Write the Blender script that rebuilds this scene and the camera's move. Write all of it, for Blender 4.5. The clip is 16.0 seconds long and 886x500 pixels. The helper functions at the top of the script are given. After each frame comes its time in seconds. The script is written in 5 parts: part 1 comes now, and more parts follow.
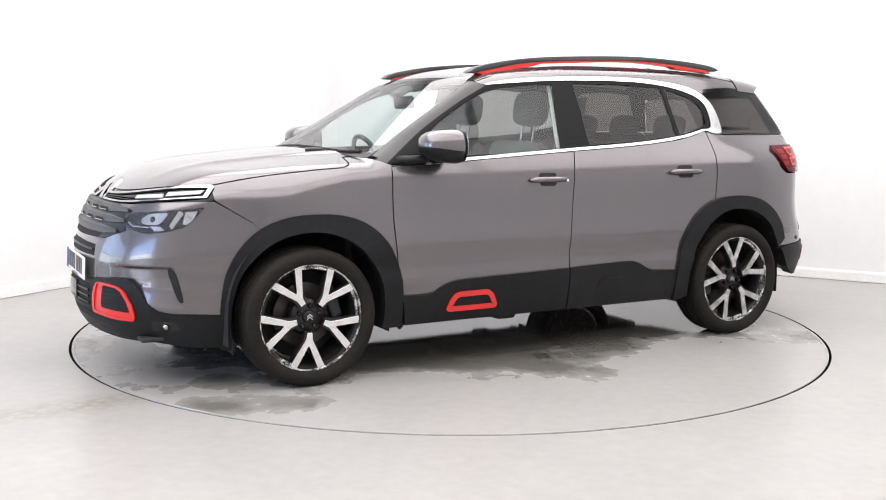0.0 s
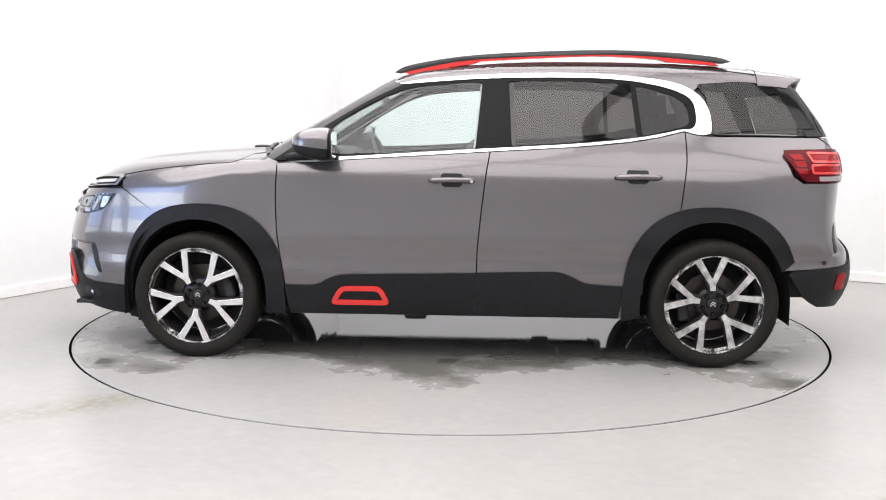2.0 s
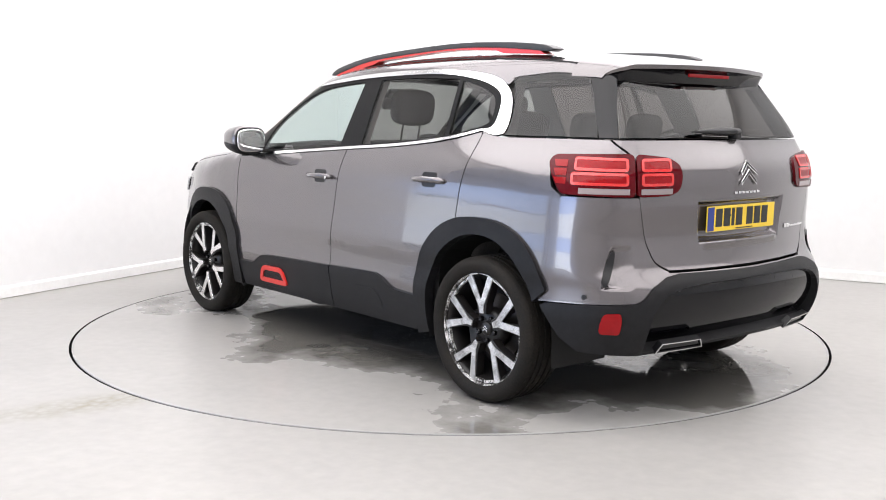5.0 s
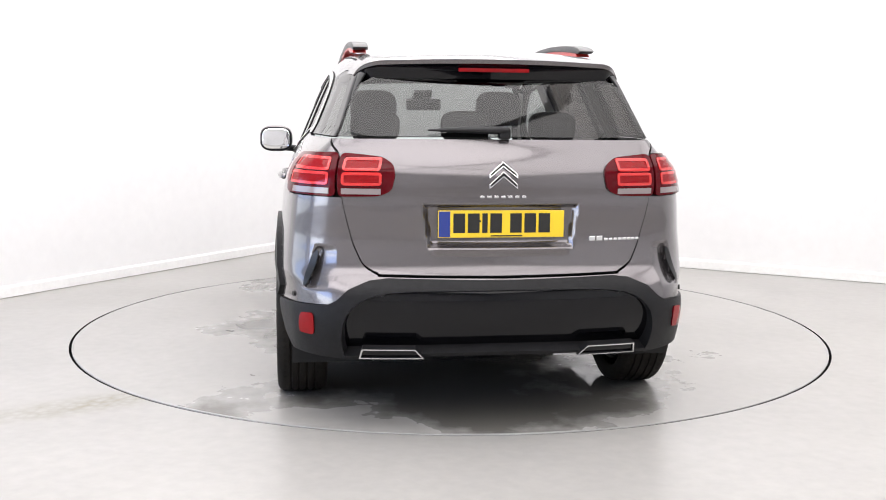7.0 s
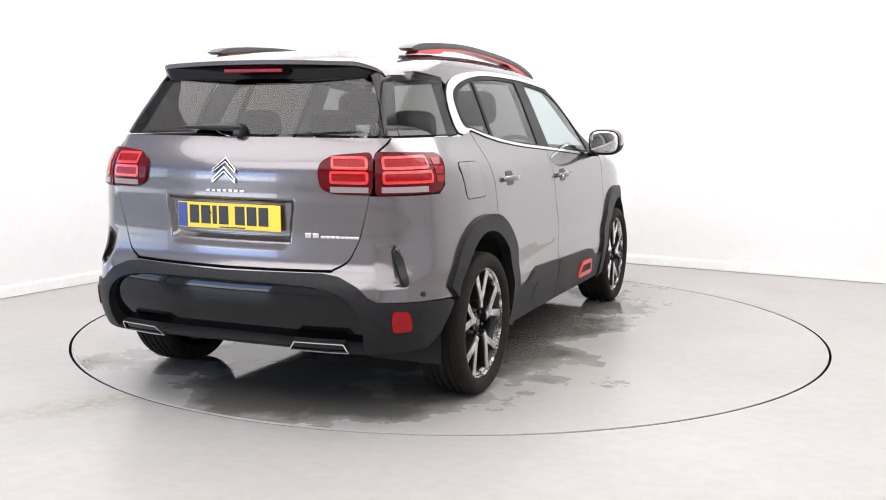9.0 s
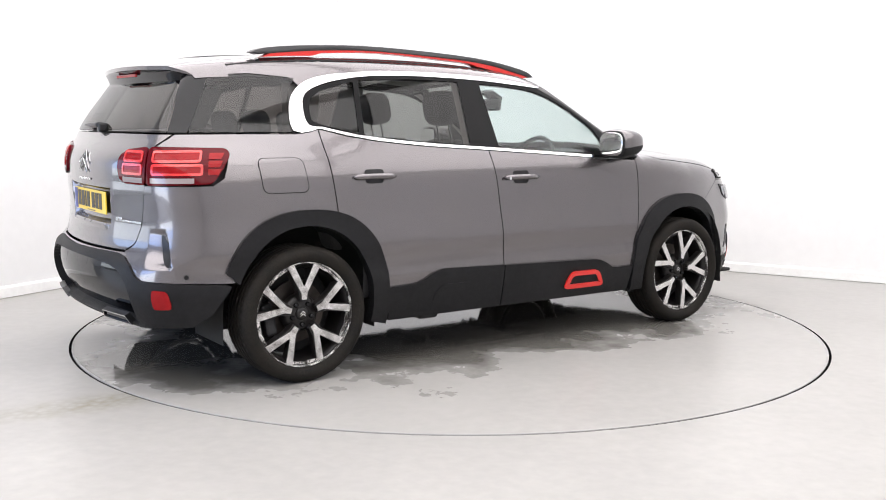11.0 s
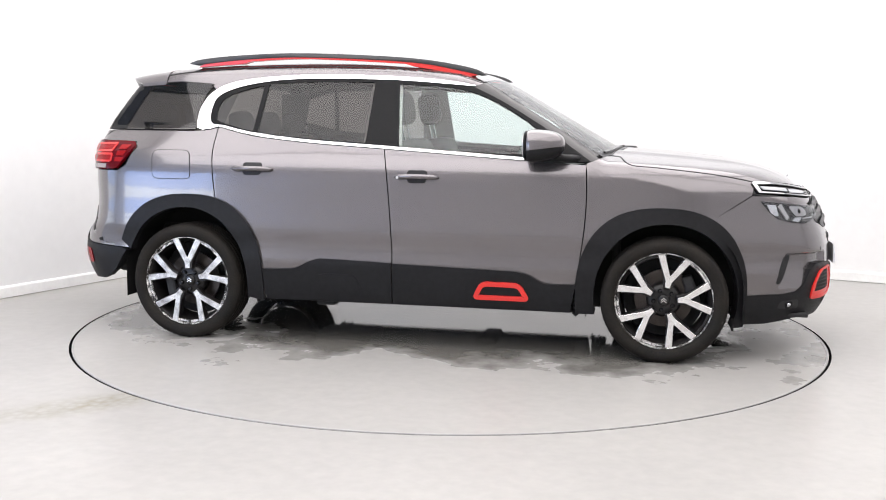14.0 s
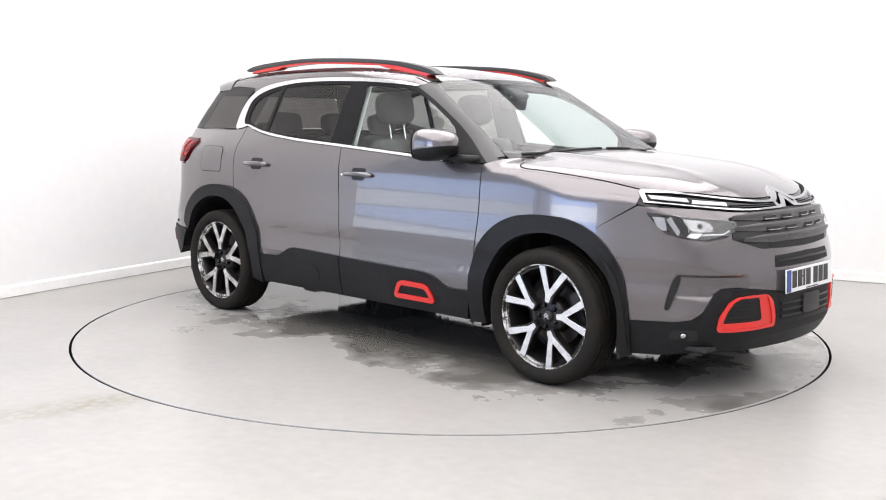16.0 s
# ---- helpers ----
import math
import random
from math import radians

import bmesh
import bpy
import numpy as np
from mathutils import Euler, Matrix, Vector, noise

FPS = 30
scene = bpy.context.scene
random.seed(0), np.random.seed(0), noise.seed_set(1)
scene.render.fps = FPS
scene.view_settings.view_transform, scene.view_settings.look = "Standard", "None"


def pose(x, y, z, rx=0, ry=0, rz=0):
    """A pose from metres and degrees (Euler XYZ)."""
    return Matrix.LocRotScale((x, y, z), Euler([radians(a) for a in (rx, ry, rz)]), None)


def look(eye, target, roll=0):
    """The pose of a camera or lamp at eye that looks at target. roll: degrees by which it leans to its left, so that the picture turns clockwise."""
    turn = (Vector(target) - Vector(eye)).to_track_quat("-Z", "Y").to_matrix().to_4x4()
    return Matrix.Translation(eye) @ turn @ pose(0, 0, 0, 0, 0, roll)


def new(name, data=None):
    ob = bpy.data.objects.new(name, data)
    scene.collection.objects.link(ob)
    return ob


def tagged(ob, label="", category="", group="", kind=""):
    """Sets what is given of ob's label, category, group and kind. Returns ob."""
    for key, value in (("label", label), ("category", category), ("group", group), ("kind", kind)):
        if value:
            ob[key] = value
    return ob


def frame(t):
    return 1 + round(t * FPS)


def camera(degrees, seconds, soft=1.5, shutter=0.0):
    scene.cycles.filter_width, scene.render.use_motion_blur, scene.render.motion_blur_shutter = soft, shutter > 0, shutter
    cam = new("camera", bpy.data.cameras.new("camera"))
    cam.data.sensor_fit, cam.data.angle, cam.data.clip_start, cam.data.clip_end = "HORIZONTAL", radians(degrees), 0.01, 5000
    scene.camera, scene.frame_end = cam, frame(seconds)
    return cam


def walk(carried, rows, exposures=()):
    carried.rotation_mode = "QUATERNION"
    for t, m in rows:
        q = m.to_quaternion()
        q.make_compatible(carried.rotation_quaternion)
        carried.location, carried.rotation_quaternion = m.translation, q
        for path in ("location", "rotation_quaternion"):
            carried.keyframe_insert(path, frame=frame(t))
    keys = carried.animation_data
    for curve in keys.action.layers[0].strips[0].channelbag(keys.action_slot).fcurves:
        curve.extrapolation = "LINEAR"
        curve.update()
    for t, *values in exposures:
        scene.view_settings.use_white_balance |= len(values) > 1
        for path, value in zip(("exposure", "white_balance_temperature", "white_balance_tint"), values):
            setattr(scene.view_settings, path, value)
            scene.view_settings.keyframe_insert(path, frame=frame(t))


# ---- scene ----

# the camera stands still on its tripod
cam = camera(48.16, 16.0, soft=1.0)
EYE = Vector((0.0, -6.143, 1.268))
YAW, PITCH = radians(0.418), radians(-7.428)
AIM = EYE + Vector((-math.sin(YAW) * math.cos(PITCH), math.cos(YAW) * math.cos(PITCH), math.sin(PITCH)))
walk(cam, [(0.0, look(EYE, AIM, 0.515)), (16.0, look(EYE, AIM, 0.515))])

# ---- world and light ----
scene.view_settings.exposure = -0.05
world = bpy.data.worlds.new("world")
scene.world = world
world.use_nodes = True
world.node_tree.nodes["Background"].inputs[0].default_value = (0.85, 0.92, 1.0, 1)
world.node_tree.nodes["Background"].inputs[1].default_value = 0.6

# the room: its corner behind the car, and the two ways along its walls
CORNER = Vector((-1.19, 4.31, 0))
ALONG_A = Vector((0.878, -0.478, 0)).normalized()
ALONG_B = Vector((-0.478, -0.878, 0)).normalized()
ROOM_A, ROOM_B, ROOM_H = 12.0, 13.0, 3.9


def in_room(a, b, z=0.0):
    return CORNER + ALONG_A * a + ALONG_B * b + Vector((0, 0, z))


def area_lamp(name, at, target, w, h, power, colour=(1, 1, 1)):
    data = bpy.data.lights.new(name, "AREA")
    data.shape, data.size, data.size_y, data.energy, data.color = "RECTANGLE", w, h, power, colour
    ob = new(name, data)
    ob.matrix_world = look(at, target)
    return ob


TURN = math.degrees(math.atan2(ALONG_A.y, ALONG_A.x))
# broad stand-ins for unseen ceiling lights; the 9.2 row is added to brighten the flank
CEILING_LIGHTS = [(a, b, p) for a, k in ((2.9, 1.17), (8.3, 0.80)) for b, p in ((2.0, 172 * k), (5.6, 172 * k), (9.2, 195 * k))]
for a, b, power in CEILING_LIGHTS:
    at = in_room(a, b, ROOM_H - 0.09)
    lamp = area_lamp("ceiling_lamp", at, at - Vector((0, 0, 1)), 5.2, 3.4, power, (1.0, 0.965, 0.968))
    lamp.matrix_world = Matrix.Translation(at) @ pose(0, 0, 0, 0, 0, TURN)
# daylight through the open gateway behind the camera
GATE = (-3.2, 1.35, 2.75)  # from, to, height
gate = in_room((GATE[0] + GATE[1]) / 2, ROOM_B + 0.25, 0.85)
area_lamp("yard_daylight", gate, gate - ALONG_B, GATE[1] - GATE[0] - 0.1, 1.0, 100, (0.86, 0.93, 1.0))
gate = in_room((GATE[0] + GATE[1]) / 2, ROOM_B + 0.25, 2.05)
area_lamp("sky_daylight", gate, gate - ALONG_B, GATE[1] - GATE[0] - 0.1, 1.35, 115, (0.34, 0.52, 1.0))
# a second, wider gateway in the room's wing
WING = (6.2, 12.6, 2.75)
gate = in_room(-4.85, (WING[0] + WING[1]) / 2, 0.75)
area_lamp("yard_daylight", gate, gate + ALONG_A, WING[1] - WING[0] - 0.1, 0.75, 42, (0.86, 0.93, 1.0))
gate = in_room(-4.85, (WING[0] + WING[1]) / 2, 1.95)
area_lamp("sky_daylight", gate, gate + ALONG_A, WING[1] - WING[0] - 0.1, 1.5, 92, (0.42, 0.60, 1.0))

# ---- materials ----
def material(name, colour, rough=0.5, metal=0.0, vary=0.0, scale=8.0, bump=0.0, bump_scale=60.0, coat=0.0, flake=0.0, dirt=None, spec=0.5):
    """A surface with a broad stain, a fine grain and a relief, in metres."""
    m = bpy.data.materials.new(name)
    m.use_nodes = True
    t = m.node_tree
    b = t.nodes["Principled BSDF"]
    b.inputs["Base Color"].default_value = (*colour, 1)
    b.inputs["Roughness"].default_value, b.inputs["Metallic"].default_value = rough, metal
    b.inputs["Coat Weight"].default_value, b.inputs["Coat Roughness"].default_value = coat, 0.04
    b.inputs["Specular IOR Level"].default_value = spec
    place = t.nodes.new("ShaderNodeTexCoord").outputs["Object"]
    if vary:
        big, fine = t.nodes.new("ShaderNodeTexNoise"), t.nodes.new("ShaderNodeTexNoise")
        big.inputs["Scale"].default_value, big.inputs["Detail"].default_value = scale, 6
        fine.inputs["Scale"].default_value, fine.inputs["Detail"].default_value = scale * 14, 3
        add = t.nodes.new("ShaderNodeMath")
        add.operation = "ADD"
        ramp = t.nodes.new("ShaderNodeValToRGB")
        lo = dirt or tuple(v * (1 - vary) for v in colour)
        ramp.color_ramp.elements[0].position, ramp.color_ramp.elements[1].position = 0.35, 0.65
        ramp.color_ramp.elements[0].color = (*lo, 1)
        ramp.color_ramp.elements[1].color = (*[min(1, v * (1 + vary * 0.5)) for v in colour], 1)
        half = t.nodes.new("ShaderNodeMath")
        half.operation, half.inputs[1].default_value = "MULTIPLY", 0.5
        for n in (big, fine):
            t.links.new(place, n.inputs["Vector"])
        t.links.new(big.outputs[0], add.inputs[0])
        t.links.new(fine.outputs[0], add.inputs[1])
        t.links.new(add.outputs[0], half.inputs[0])
        t.links.new(half.outputs[0], ramp.inputs[0])
        t.links.new(ramp.outputs[0], b.inputs["Base Color"])
        span = t.nodes.new("ShaderNodeMapRange")
        span.inputs["To Min"].default_value, span.inputs["To Max"].default_value = rough * 1.2, rough * 0.8
        t.links.new(big.outputs[0], span.inputs[0])
        t.links.new(span.outputs[0], b.inputs["Roughness"])
    if flake:
        v = t.nodes.new("ShaderNodeTexVoronoi")
        v.inputs["Scale"].default_value = 900
        t.links.new(place, v.inputs["Vector"])
        mix = t.nodes.new("ShaderNodeMix")
        mix.data_type = "RGBA"
        mix.inputs["A"].default_value = (*[c * (1 - flake) for c in colour], 1)
        mix.inputs["B"].default_value = (*[c * (1 + flake) for c in colour], 1)
        t.links.new(v.outputs["Color"], mix.inputs["Factor"])
        # a thin film of road dust, in soft cloudy patches
        film, ramp, dust = t.nodes.new("ShaderNodeTexNoise"), t.nodes.new("ShaderNodeMapRange"), t.nodes.new("ShaderNodeMix")
        film.inputs["Scale"].default_value, film.inputs["Detail"].default_value = 2.6, 7
        ramp.inputs["From Min"].default_value, ramp.inputs["From Max"].default_value = 0.40, 0.75
        ramp.inputs["To Max"].default_value = 0.16
        dust.data_type = "RGBA"
        dust.inputs["B"].default_value = (0.17, 0.155, 0.14, 1)
        t.links.new(place, film.inputs["Vector"])
        t.links.new(film.outputs[0], ramp.inputs[0])
        t.links.new(ramp.outputs[0], dust.inputs["Factor"])
        t.links.new(mix.outputs["Result"], dust.inputs["A"])
        t.links.new(dust.outputs["Result"], b.inputs["Base Color"])
        grey = t.nodes.new("ShaderNodeMapRange")
        grey.inputs["From Min"].default_value, grey.inputs["From Max"].default_value = 0.35, 0.75
        grey.inputs["To Min"].default_value, grey.inputs["To Max"].default_value = 0.01, 0.08
        t.links.new(film.outputs[0], grey.inputs[0])
        t.links.new(grey.outputs[0], b.inputs["Coat Roughness"])
    if bump:
        n, bn = t.nodes.new("ShaderNodeTexNoise"), t.nodes.new("ShaderNodeBump")
        n.inputs["Scale"].default_value, n.inputs["Detail"].default_value = bump_scale, 5
        bn.inputs["Strength"].default_value, bn.inputs["Distance"].default_value = min(1, bump), 0.004
        t.links.new(place, n.inputs["Vector"])
        t.links.new(n.outputs[0], bn.inputs["Height"])
        t.links.new(bn.outputs[0], b.inputs["Normal"])
    return m


def glass_material(name, tint, rough=0.0, base=0.06):
    """Thin tinted glass: a mirror coat over a tinted see-through sheet."""
    m = bpy.data.materials.new(name)
    m.use_nodes = True
    t = m.node_tree
    t.nodes.remove(t.nodes["Principled BSDF"])
    see, gloss = t.nodes.new("ShaderNodeBsdfTransparent"), t.nodes.new("ShaderNodeBsdfGlossy")
    mix, edge = t.nodes.new("ShaderNodeMixShader"), t.nodes.new("ShaderNodeLayerWeight")
    see.inputs[0].default_value = (*tint, 1)
    gloss.inputs["Roughness"].default_value = rough
    edge.inputs[0].default_value = 0.5
    steep, share = t.nodes.new("ShaderNodeMath"), t.nodes.new("ShaderNodeMath")
    steep.operation, steep.inputs[1].default_value = "POWER", 5.0
    share.operation = "MULTIPLY_ADD"
    share.inputs[1].default_value, share.inputs[2].default_value = 1 - base, base
    t.links.new(edge.outputs["Facing"], steep.inputs[0])
    t.links.new(steep.outputs[0], share.inputs[0])
    t.links.new(share.outputs[0], mix.inputs[0])
    t.links.new(see.outputs[0], mix.inputs[1])
    t.links.new(gloss.outputs[0], mix.inputs[2])
    t.links.new(mix.outputs[0], t.nodes["Material Output"].inputs[0])
    return m


PAINT = material("grey_metallic_paint", (0.146, 0.134, 0.139), 0.26, 0.78, coat=1.0, flake=0.22)
# plain black: paints the shade in panel gaps, and colours hidden liners
BLACK = material("gap_shade_and_liner_black", (0.006, 0.006, 0.006), 0.8)
PLASTIC = material("grained_black_plastic", (0.0095, 0.0095, 0.0106), 0.46, vary=0.35, scale=3, bump=0.25, bump_scale=420, spec=0.20)
GLOSS_BLACK = material("gloss_black", (0.003, 0.003, 0.004), 0.05, spec=0.32)
FRAME_BLACK = material("black_window_trim", (0.006, 0.006, 0.0065), 0.35, vary=0.2, scale=5, spec=0.12)
SATIN_BLACK = material("satin_black", (0.010, 0.010, 0.011), 0.32, spec=0.35)
CHROME = material("satin_chrome", (0.78, 0.78, 0.78), 0.16, 1.0, vary=0.06, scale=5)
NOSE_CHROME = material("dark_bright_trim", (0.46, 0.46, 0.47), 0.14, 1.0, vary=0.08, scale=6)
RED = material("red_trim", (0.62, 0.02, 0.015), 0.32, vary=0.1, scale=9, coat=0.3)
RUBBER = material("tyre_rubber", (0.006, 0.006, 0.0057), 0.7, vary=0.5, scale=9, dirt=(0.019, 0.016, 0.013), bump=0.3, bump_scale=90, spec=0.14)
CLEAR_GLASS = glass_material("side_glass", (0.80, 0.88, 0.86))
DARK_GLASS = glass_material("privacy_glass", (0.27, 0.258, 0.248), base=0.042)
TAIL_GLASS = glass_material("tinted_rear_glass", (0.27, 0.262, 0.256), base=0.05)
INTERIOR = material("interior_black_plastic", (0.03, 0.03, 0.032), 0.6, vary=0.3, scale=6)
FABRIC = material("grey_seat_fabric", (0.13, 0.126, 0.124), 0.9, vary=0.3, scale=7, bump=0.4, bump_scale=500)
HEADLINER = material("pale_headliner", (0.62, 0.61, 0.58), 0.95, vary=0.08, scale=5)
TRIM_GREY = material("grey_pillar_lining", (0.16, 0.155, 0.15), 0.85, vary=0.1, scale=6)
RAIL = material("satin_dark_grey_rail", (0.030, 0.030, 0.031), 0.36, vary=0.2, scale=7, spec=0.45)
# windscreen pillars, darker than the body panels
PILLAR_DARK = material("dark_pillar", (0.035, 0.033, 0.033), 0.35, vary=0.15, scale=4)
# ---- the car's skin: x ahead, y to its left, z up, one smooth closed form ----
def curve(*pts):
    """A smooth curve through a few (at, value) pairs, straight on past its ends."""
    px, py = np.array(pts, float).T
    h, d = np.diff(px), np.diff(py) / np.diff(px)
    m = np.concatenate([[d[0]], (d[:-1] * h[1:] + d[1:] * h[:-1]) / (h[1:] + h[:-1]), [d[-1]]])

    def at(x):
        x = np.asarray(x, float)
        i = np.clip(np.searchsorted(px, x) - 1, 0, len(h) - 1)
        t = (x - px[i]) / h[i]
        out = ((2 * t**3 - 3 * t**2 + 1) * py[i] + (t**3 - 2 * t**2 + t) * h[i] * m[i]
               + (3 * t**2 - 2 * t**3) * py[i + 1] + (t**3 - t**2) * h[i] * m[i + 1])
        out = np.where(x < px[0], py[0] + m[0] * (x - px[0]), out)
        return np.where(x > px[-1], py[-1] + m[-1] * (x - px[-1]), out)
    return at


def smax(a, b, k):
    h = np.maximum(k - np.abs(a - b), 0) / k
    return np.maximum(a, b) + h * h * k / 4


half_width = curve((0.15, 0.80), (0.25, 0.846), (0.35, 0.868), (0.42, 0.878), (0.475, 0.884), (0.54, 0.8785), (0.585, 0.8785), (0.635, 0.8840), (0.71, 0.879), (0.80, 0.869),
                   (0.9, 0.862), (0.98, 0.853), (1.06, 0.831),
                   (1.13, 0.803), (1.25, 0.752), (1.4, 0.686), (1.5, 0.638), (1.65, 0.56))
nose_taper = curve((1.0, 0.0), (1.2, 0.002), (1.4, 0.015), (1.6, 0.052), (1.8, 0.115), (2.0, 0.185), (2.3, 0.34))
tail_taper = curve((-2.3, 0.25), (-2.0, 0.075), (-1.85, 0.02), (-1.65, -0.012), (-1.3, -0.02), (-0.8, -0.008), (-0.3, 0.0), (0.0, 0.0))
cabin_tail = curve((-2.1, 0.14), (-1.9, 0.11), (-1.6, 0.062), (-1.24, 0.024), (-0.8, 0.0), (-0.4, 0.0))
cabin_nose = curve((0.2, 0.0), (0.4, 0.004), (0.7, 0.026), (1.0, 0.06), (1.3, 0.10))
nose = curve((0.15, 2.15), (0.25, 2.25), (0.33, 2.28), (0.5, 2.285), (0.62, 2.275), (0.72, 2.245), (0.8, 2.21), (0.88, 2.17), (0.96, 2.10), (1.1, 1.90))
tail = curve((0.2, -2.02), (0.3, -2.13), (0.4, -2.19), (0.52, -2.205), (0.6, -2.185), (0.66, -2.14), (0.75, -2.12), (0.95, -2.125), (1.08, -2.115),
             (1.18, -2.045), (1.25, -2.005), (1.4, -1.90), (1.5, -1.83), (1.7, -1.70))
bonnet = curve((1.0, 1.125), (1.18, 1.115), (1.52, 1.085), (1.83, 1.043), (1.99, 1.0), (2.1, 0.957), (2.25, 0.87))
roof = curve((-2.2, 1.47), (-1.9, 1.538), (-1.6, 1.59), (-1.2, 1.622), (-0.7, 1.634), (-0.2, 1.62), (0.1, 1.59), (0.4, 1.543), (0.8, 1.46))


def skin(x, y, z):
    """Below 0 inside the car's body, above 0 outside."""
    y = np.abs(y)
    up = np.clip((z - 1.045) / 0.20, 0, 1)
    up = up * up * (3 - 2 * up)
    w = half_width(z) - np.where(x > 1, nose_taper(np.maximum(x, 1.0)), 0) - np.where(x < 0, tail_taper(np.minimum(x, 0.0)), 0) * (1 - up)
    w = w - up * (np.where(x < -0.4, cabin_tail(np.minimum(x, -0.4)), 0) + np.where(x > 0.2, cabin_nose(np.maximum(x, 0.2)), 0))
    screen = 1.093 + (1.10 - 0.22 * y * y - x) * 0.575
    top = -smax(-screen, -(roof(x) - 0.012 - 0.104 * y * y), 0.05)
    top = smax(top, bonnet(x) - 0.10 * y**2, 0.008)
    f = smax(x - nose(z) + 0.36 * y * y, y - w, 0.16)
    f = smax(f, tail(z) + (0.2 - 0.06 * up) * y * y - x, 0.14 - 0.09 * up)
    over = np.clip((x - 1.15) / 0.30, 0, 1)
    return smax(f, z - top, 0.06 + 0.07 * over)


def meet(start, way, far):
    """The skin along rays that start outside of it: bisection."""
    a, b = np.zeros(len(start)), np.full(len(start), float(far))
    for _ in range(34):
        m = (a + b) / 2
        inside = skin(*(start + m[:, None] * way).T) < 0
        a, b = np.where(inside, a, m), np.where(inside, m, b)
    return start + b[:, None] * way


def skin_normal(p, e=0.003):
    n = np.stack([skin(*(p + e * v).T) - skin(*(p - e * v).T) for v in np.eye(3)], 1)
    return n / np.linalg.norm(n, axis=1)[:, None]


# ---- helpers for meshes ----
def mesh_object(name, verts, faces, mat, parent=None, label="", normals=None, slots=None, mats=(), smooth=True):
    me = bpy.data.meshes.new(name)
    me.from_pydata([tuple(v) for v in verts], [], faces)
    for m in (mat, *mats):
        me.materials.append(m)
    me.polygons.foreach_set("use_smooth", [smooth] * len(me.polygons))
    if slots is not None:
        me.polygons.foreach_set("material_index", slots)
    me.update()
    if normals is not None:
        me.normals_split_custom_set_from_vertices([tuple(n) for n in normals])
    ob = new(name, me)
    ob.parent = parent
    if label:
        tagged(ob, label)
    return ob


def part(name, bm, mat, parent, label="", smooth=False, angle=None):
    """Links a bmesh as one mesh object under a thing or a part."""
    me = bpy.data.meshes.new(name)
    bmesh.ops.recalc_face_normals(bm, faces=bm.faces)
    bm.to_mesh(me)
    bm.free()
    me.materials.append(mat)
    me.polygons.foreach_set("use_smooth", [smooth] * len(me.polygons))
    if angle:
        me.set_sharp_from_angle(angle=radians(angle))
    ob = new(name, me)
    ob.parent = parent
    if label:
        tagged(ob, label)
    return ob


def put(ob, m):
    ob.matrix_basis = m
    return ob


def box(sx, sy, sz, bevel=0.0, at=(0, 0, 0), seg=2):
    bm = bmesh.new()
    bmesh.ops.create_cube(bm, size=1.0, matrix=Matrix.Translation(at) @ Matrix.Diagonal((sx, sy, sz, 1)))
    if bevel:
        bmesh.ops.bevel(bm, geom=bm.edges[:], offset=bevel, segments=seg, affect="EDGES", profile=0.5)
    return bm


def join(*bms):
    out = bmesh.new()
    for b in bms:
        me = bpy.data.meshes.new("join")
        b.to_mesh(me)
        b.free()
        out.from_mesh(me)
        bpy.data.meshes.remove(me)
    return out


def moved(bm, m):
    bmesh.ops.transform(bm, matrix=m, verts=bm.verts)
    return bm


def revolve(profile, n=48, axis="Y"):
    """Turns (radius, along) pairs round the y axis."""
    bm = bmesh.new()
    rings = []
    for r, a in profile:
        rings.append([bm.verts.new((r * math.cos(2 * math.pi * i / n), a, r * math.sin(2 * math.pi * i / n))) for i in range(n)])
    for p, q in zip(rings, rings[1:]):
        for i in range(n):
            bm.faces.new((p[i], p[(i + 1) % n], q[(i + 1) % n], q[i]))
    return bm


def disc(r, at, n=32, depth=0.0):
    bm = bmesh.new()
    bmesh.ops.create_cone(bm, cap_ends=True, segments=n, radius1=r, radius2=r, depth=max(depth, 0.002), matrix=Matrix.Translation(at) @ pose(0, 0, 0, 90))
    return bm


def tube(path, r, n=8, closed=False, flat=1.0):
    """A rod of radius r along a path."""
    bm = bmesh.new()
    pts = [Vector(p) for p in path]
    rings = []
    for i, p in enumerate(pts):
        a = pts[i - 1] if (i or closed) else p
        b = pts[(i + 1) % len(pts)] if (i + 1 < len(pts) or closed) else p
        way = (b - a).normalized()
        side = way.cross(Vector((0, 0, 1)))
        side = side.normalized() if side.length > 1e-4 else Vector((0, 1, 0))
        up = side.cross(way)
        rr = r[i] if isinstance(r, (list, tuple)) else r
        rings.append([bm.verts.new(p + rr * (math.cos(2 * math.pi * k / n) * side + flat * math.sin(2 * math.pi * k / n) * up)) for k in range(n)])
    pairs = list(zip(rings, rings[1:])) + ([(rings[-1], rings[0])] if closed else [])
    for p, q in pairs:
        for k in range(n):
            bm.faces.new((p[k], p[(k + 1) % n], q[(k + 1) % n], q[k]))
    if not closed:
        bm.faces.new(rings[0])
        bm.faces.new(rings[-1])
    return bm


def prism(outline, y0, y1, bevel=0.0):
    """An (x, z) outline given depth from y0 to y1."""
    bm = bmesh.new()
    f = bm.faces.new([bm.verts.new((x, y0, z)) for x, z in outline])
    out = bmesh.ops.extrude_face_region(bm, geom=[f])["geom"]
    bmesh.ops.translate(bm, vec=(0, y1 - y0, 0), verts=[v for v in out if isinstance(v, bmesh.types.BMVert)])
    bmesh.ops.recalc_face_normals(bm, faces=bm.faces)
    if bevel:
        bmesh.ops.bevel(bm, geom=bm.edges[:], offset=bevel, segments=2, affect="EDGES", profile=0.5)
    return bm


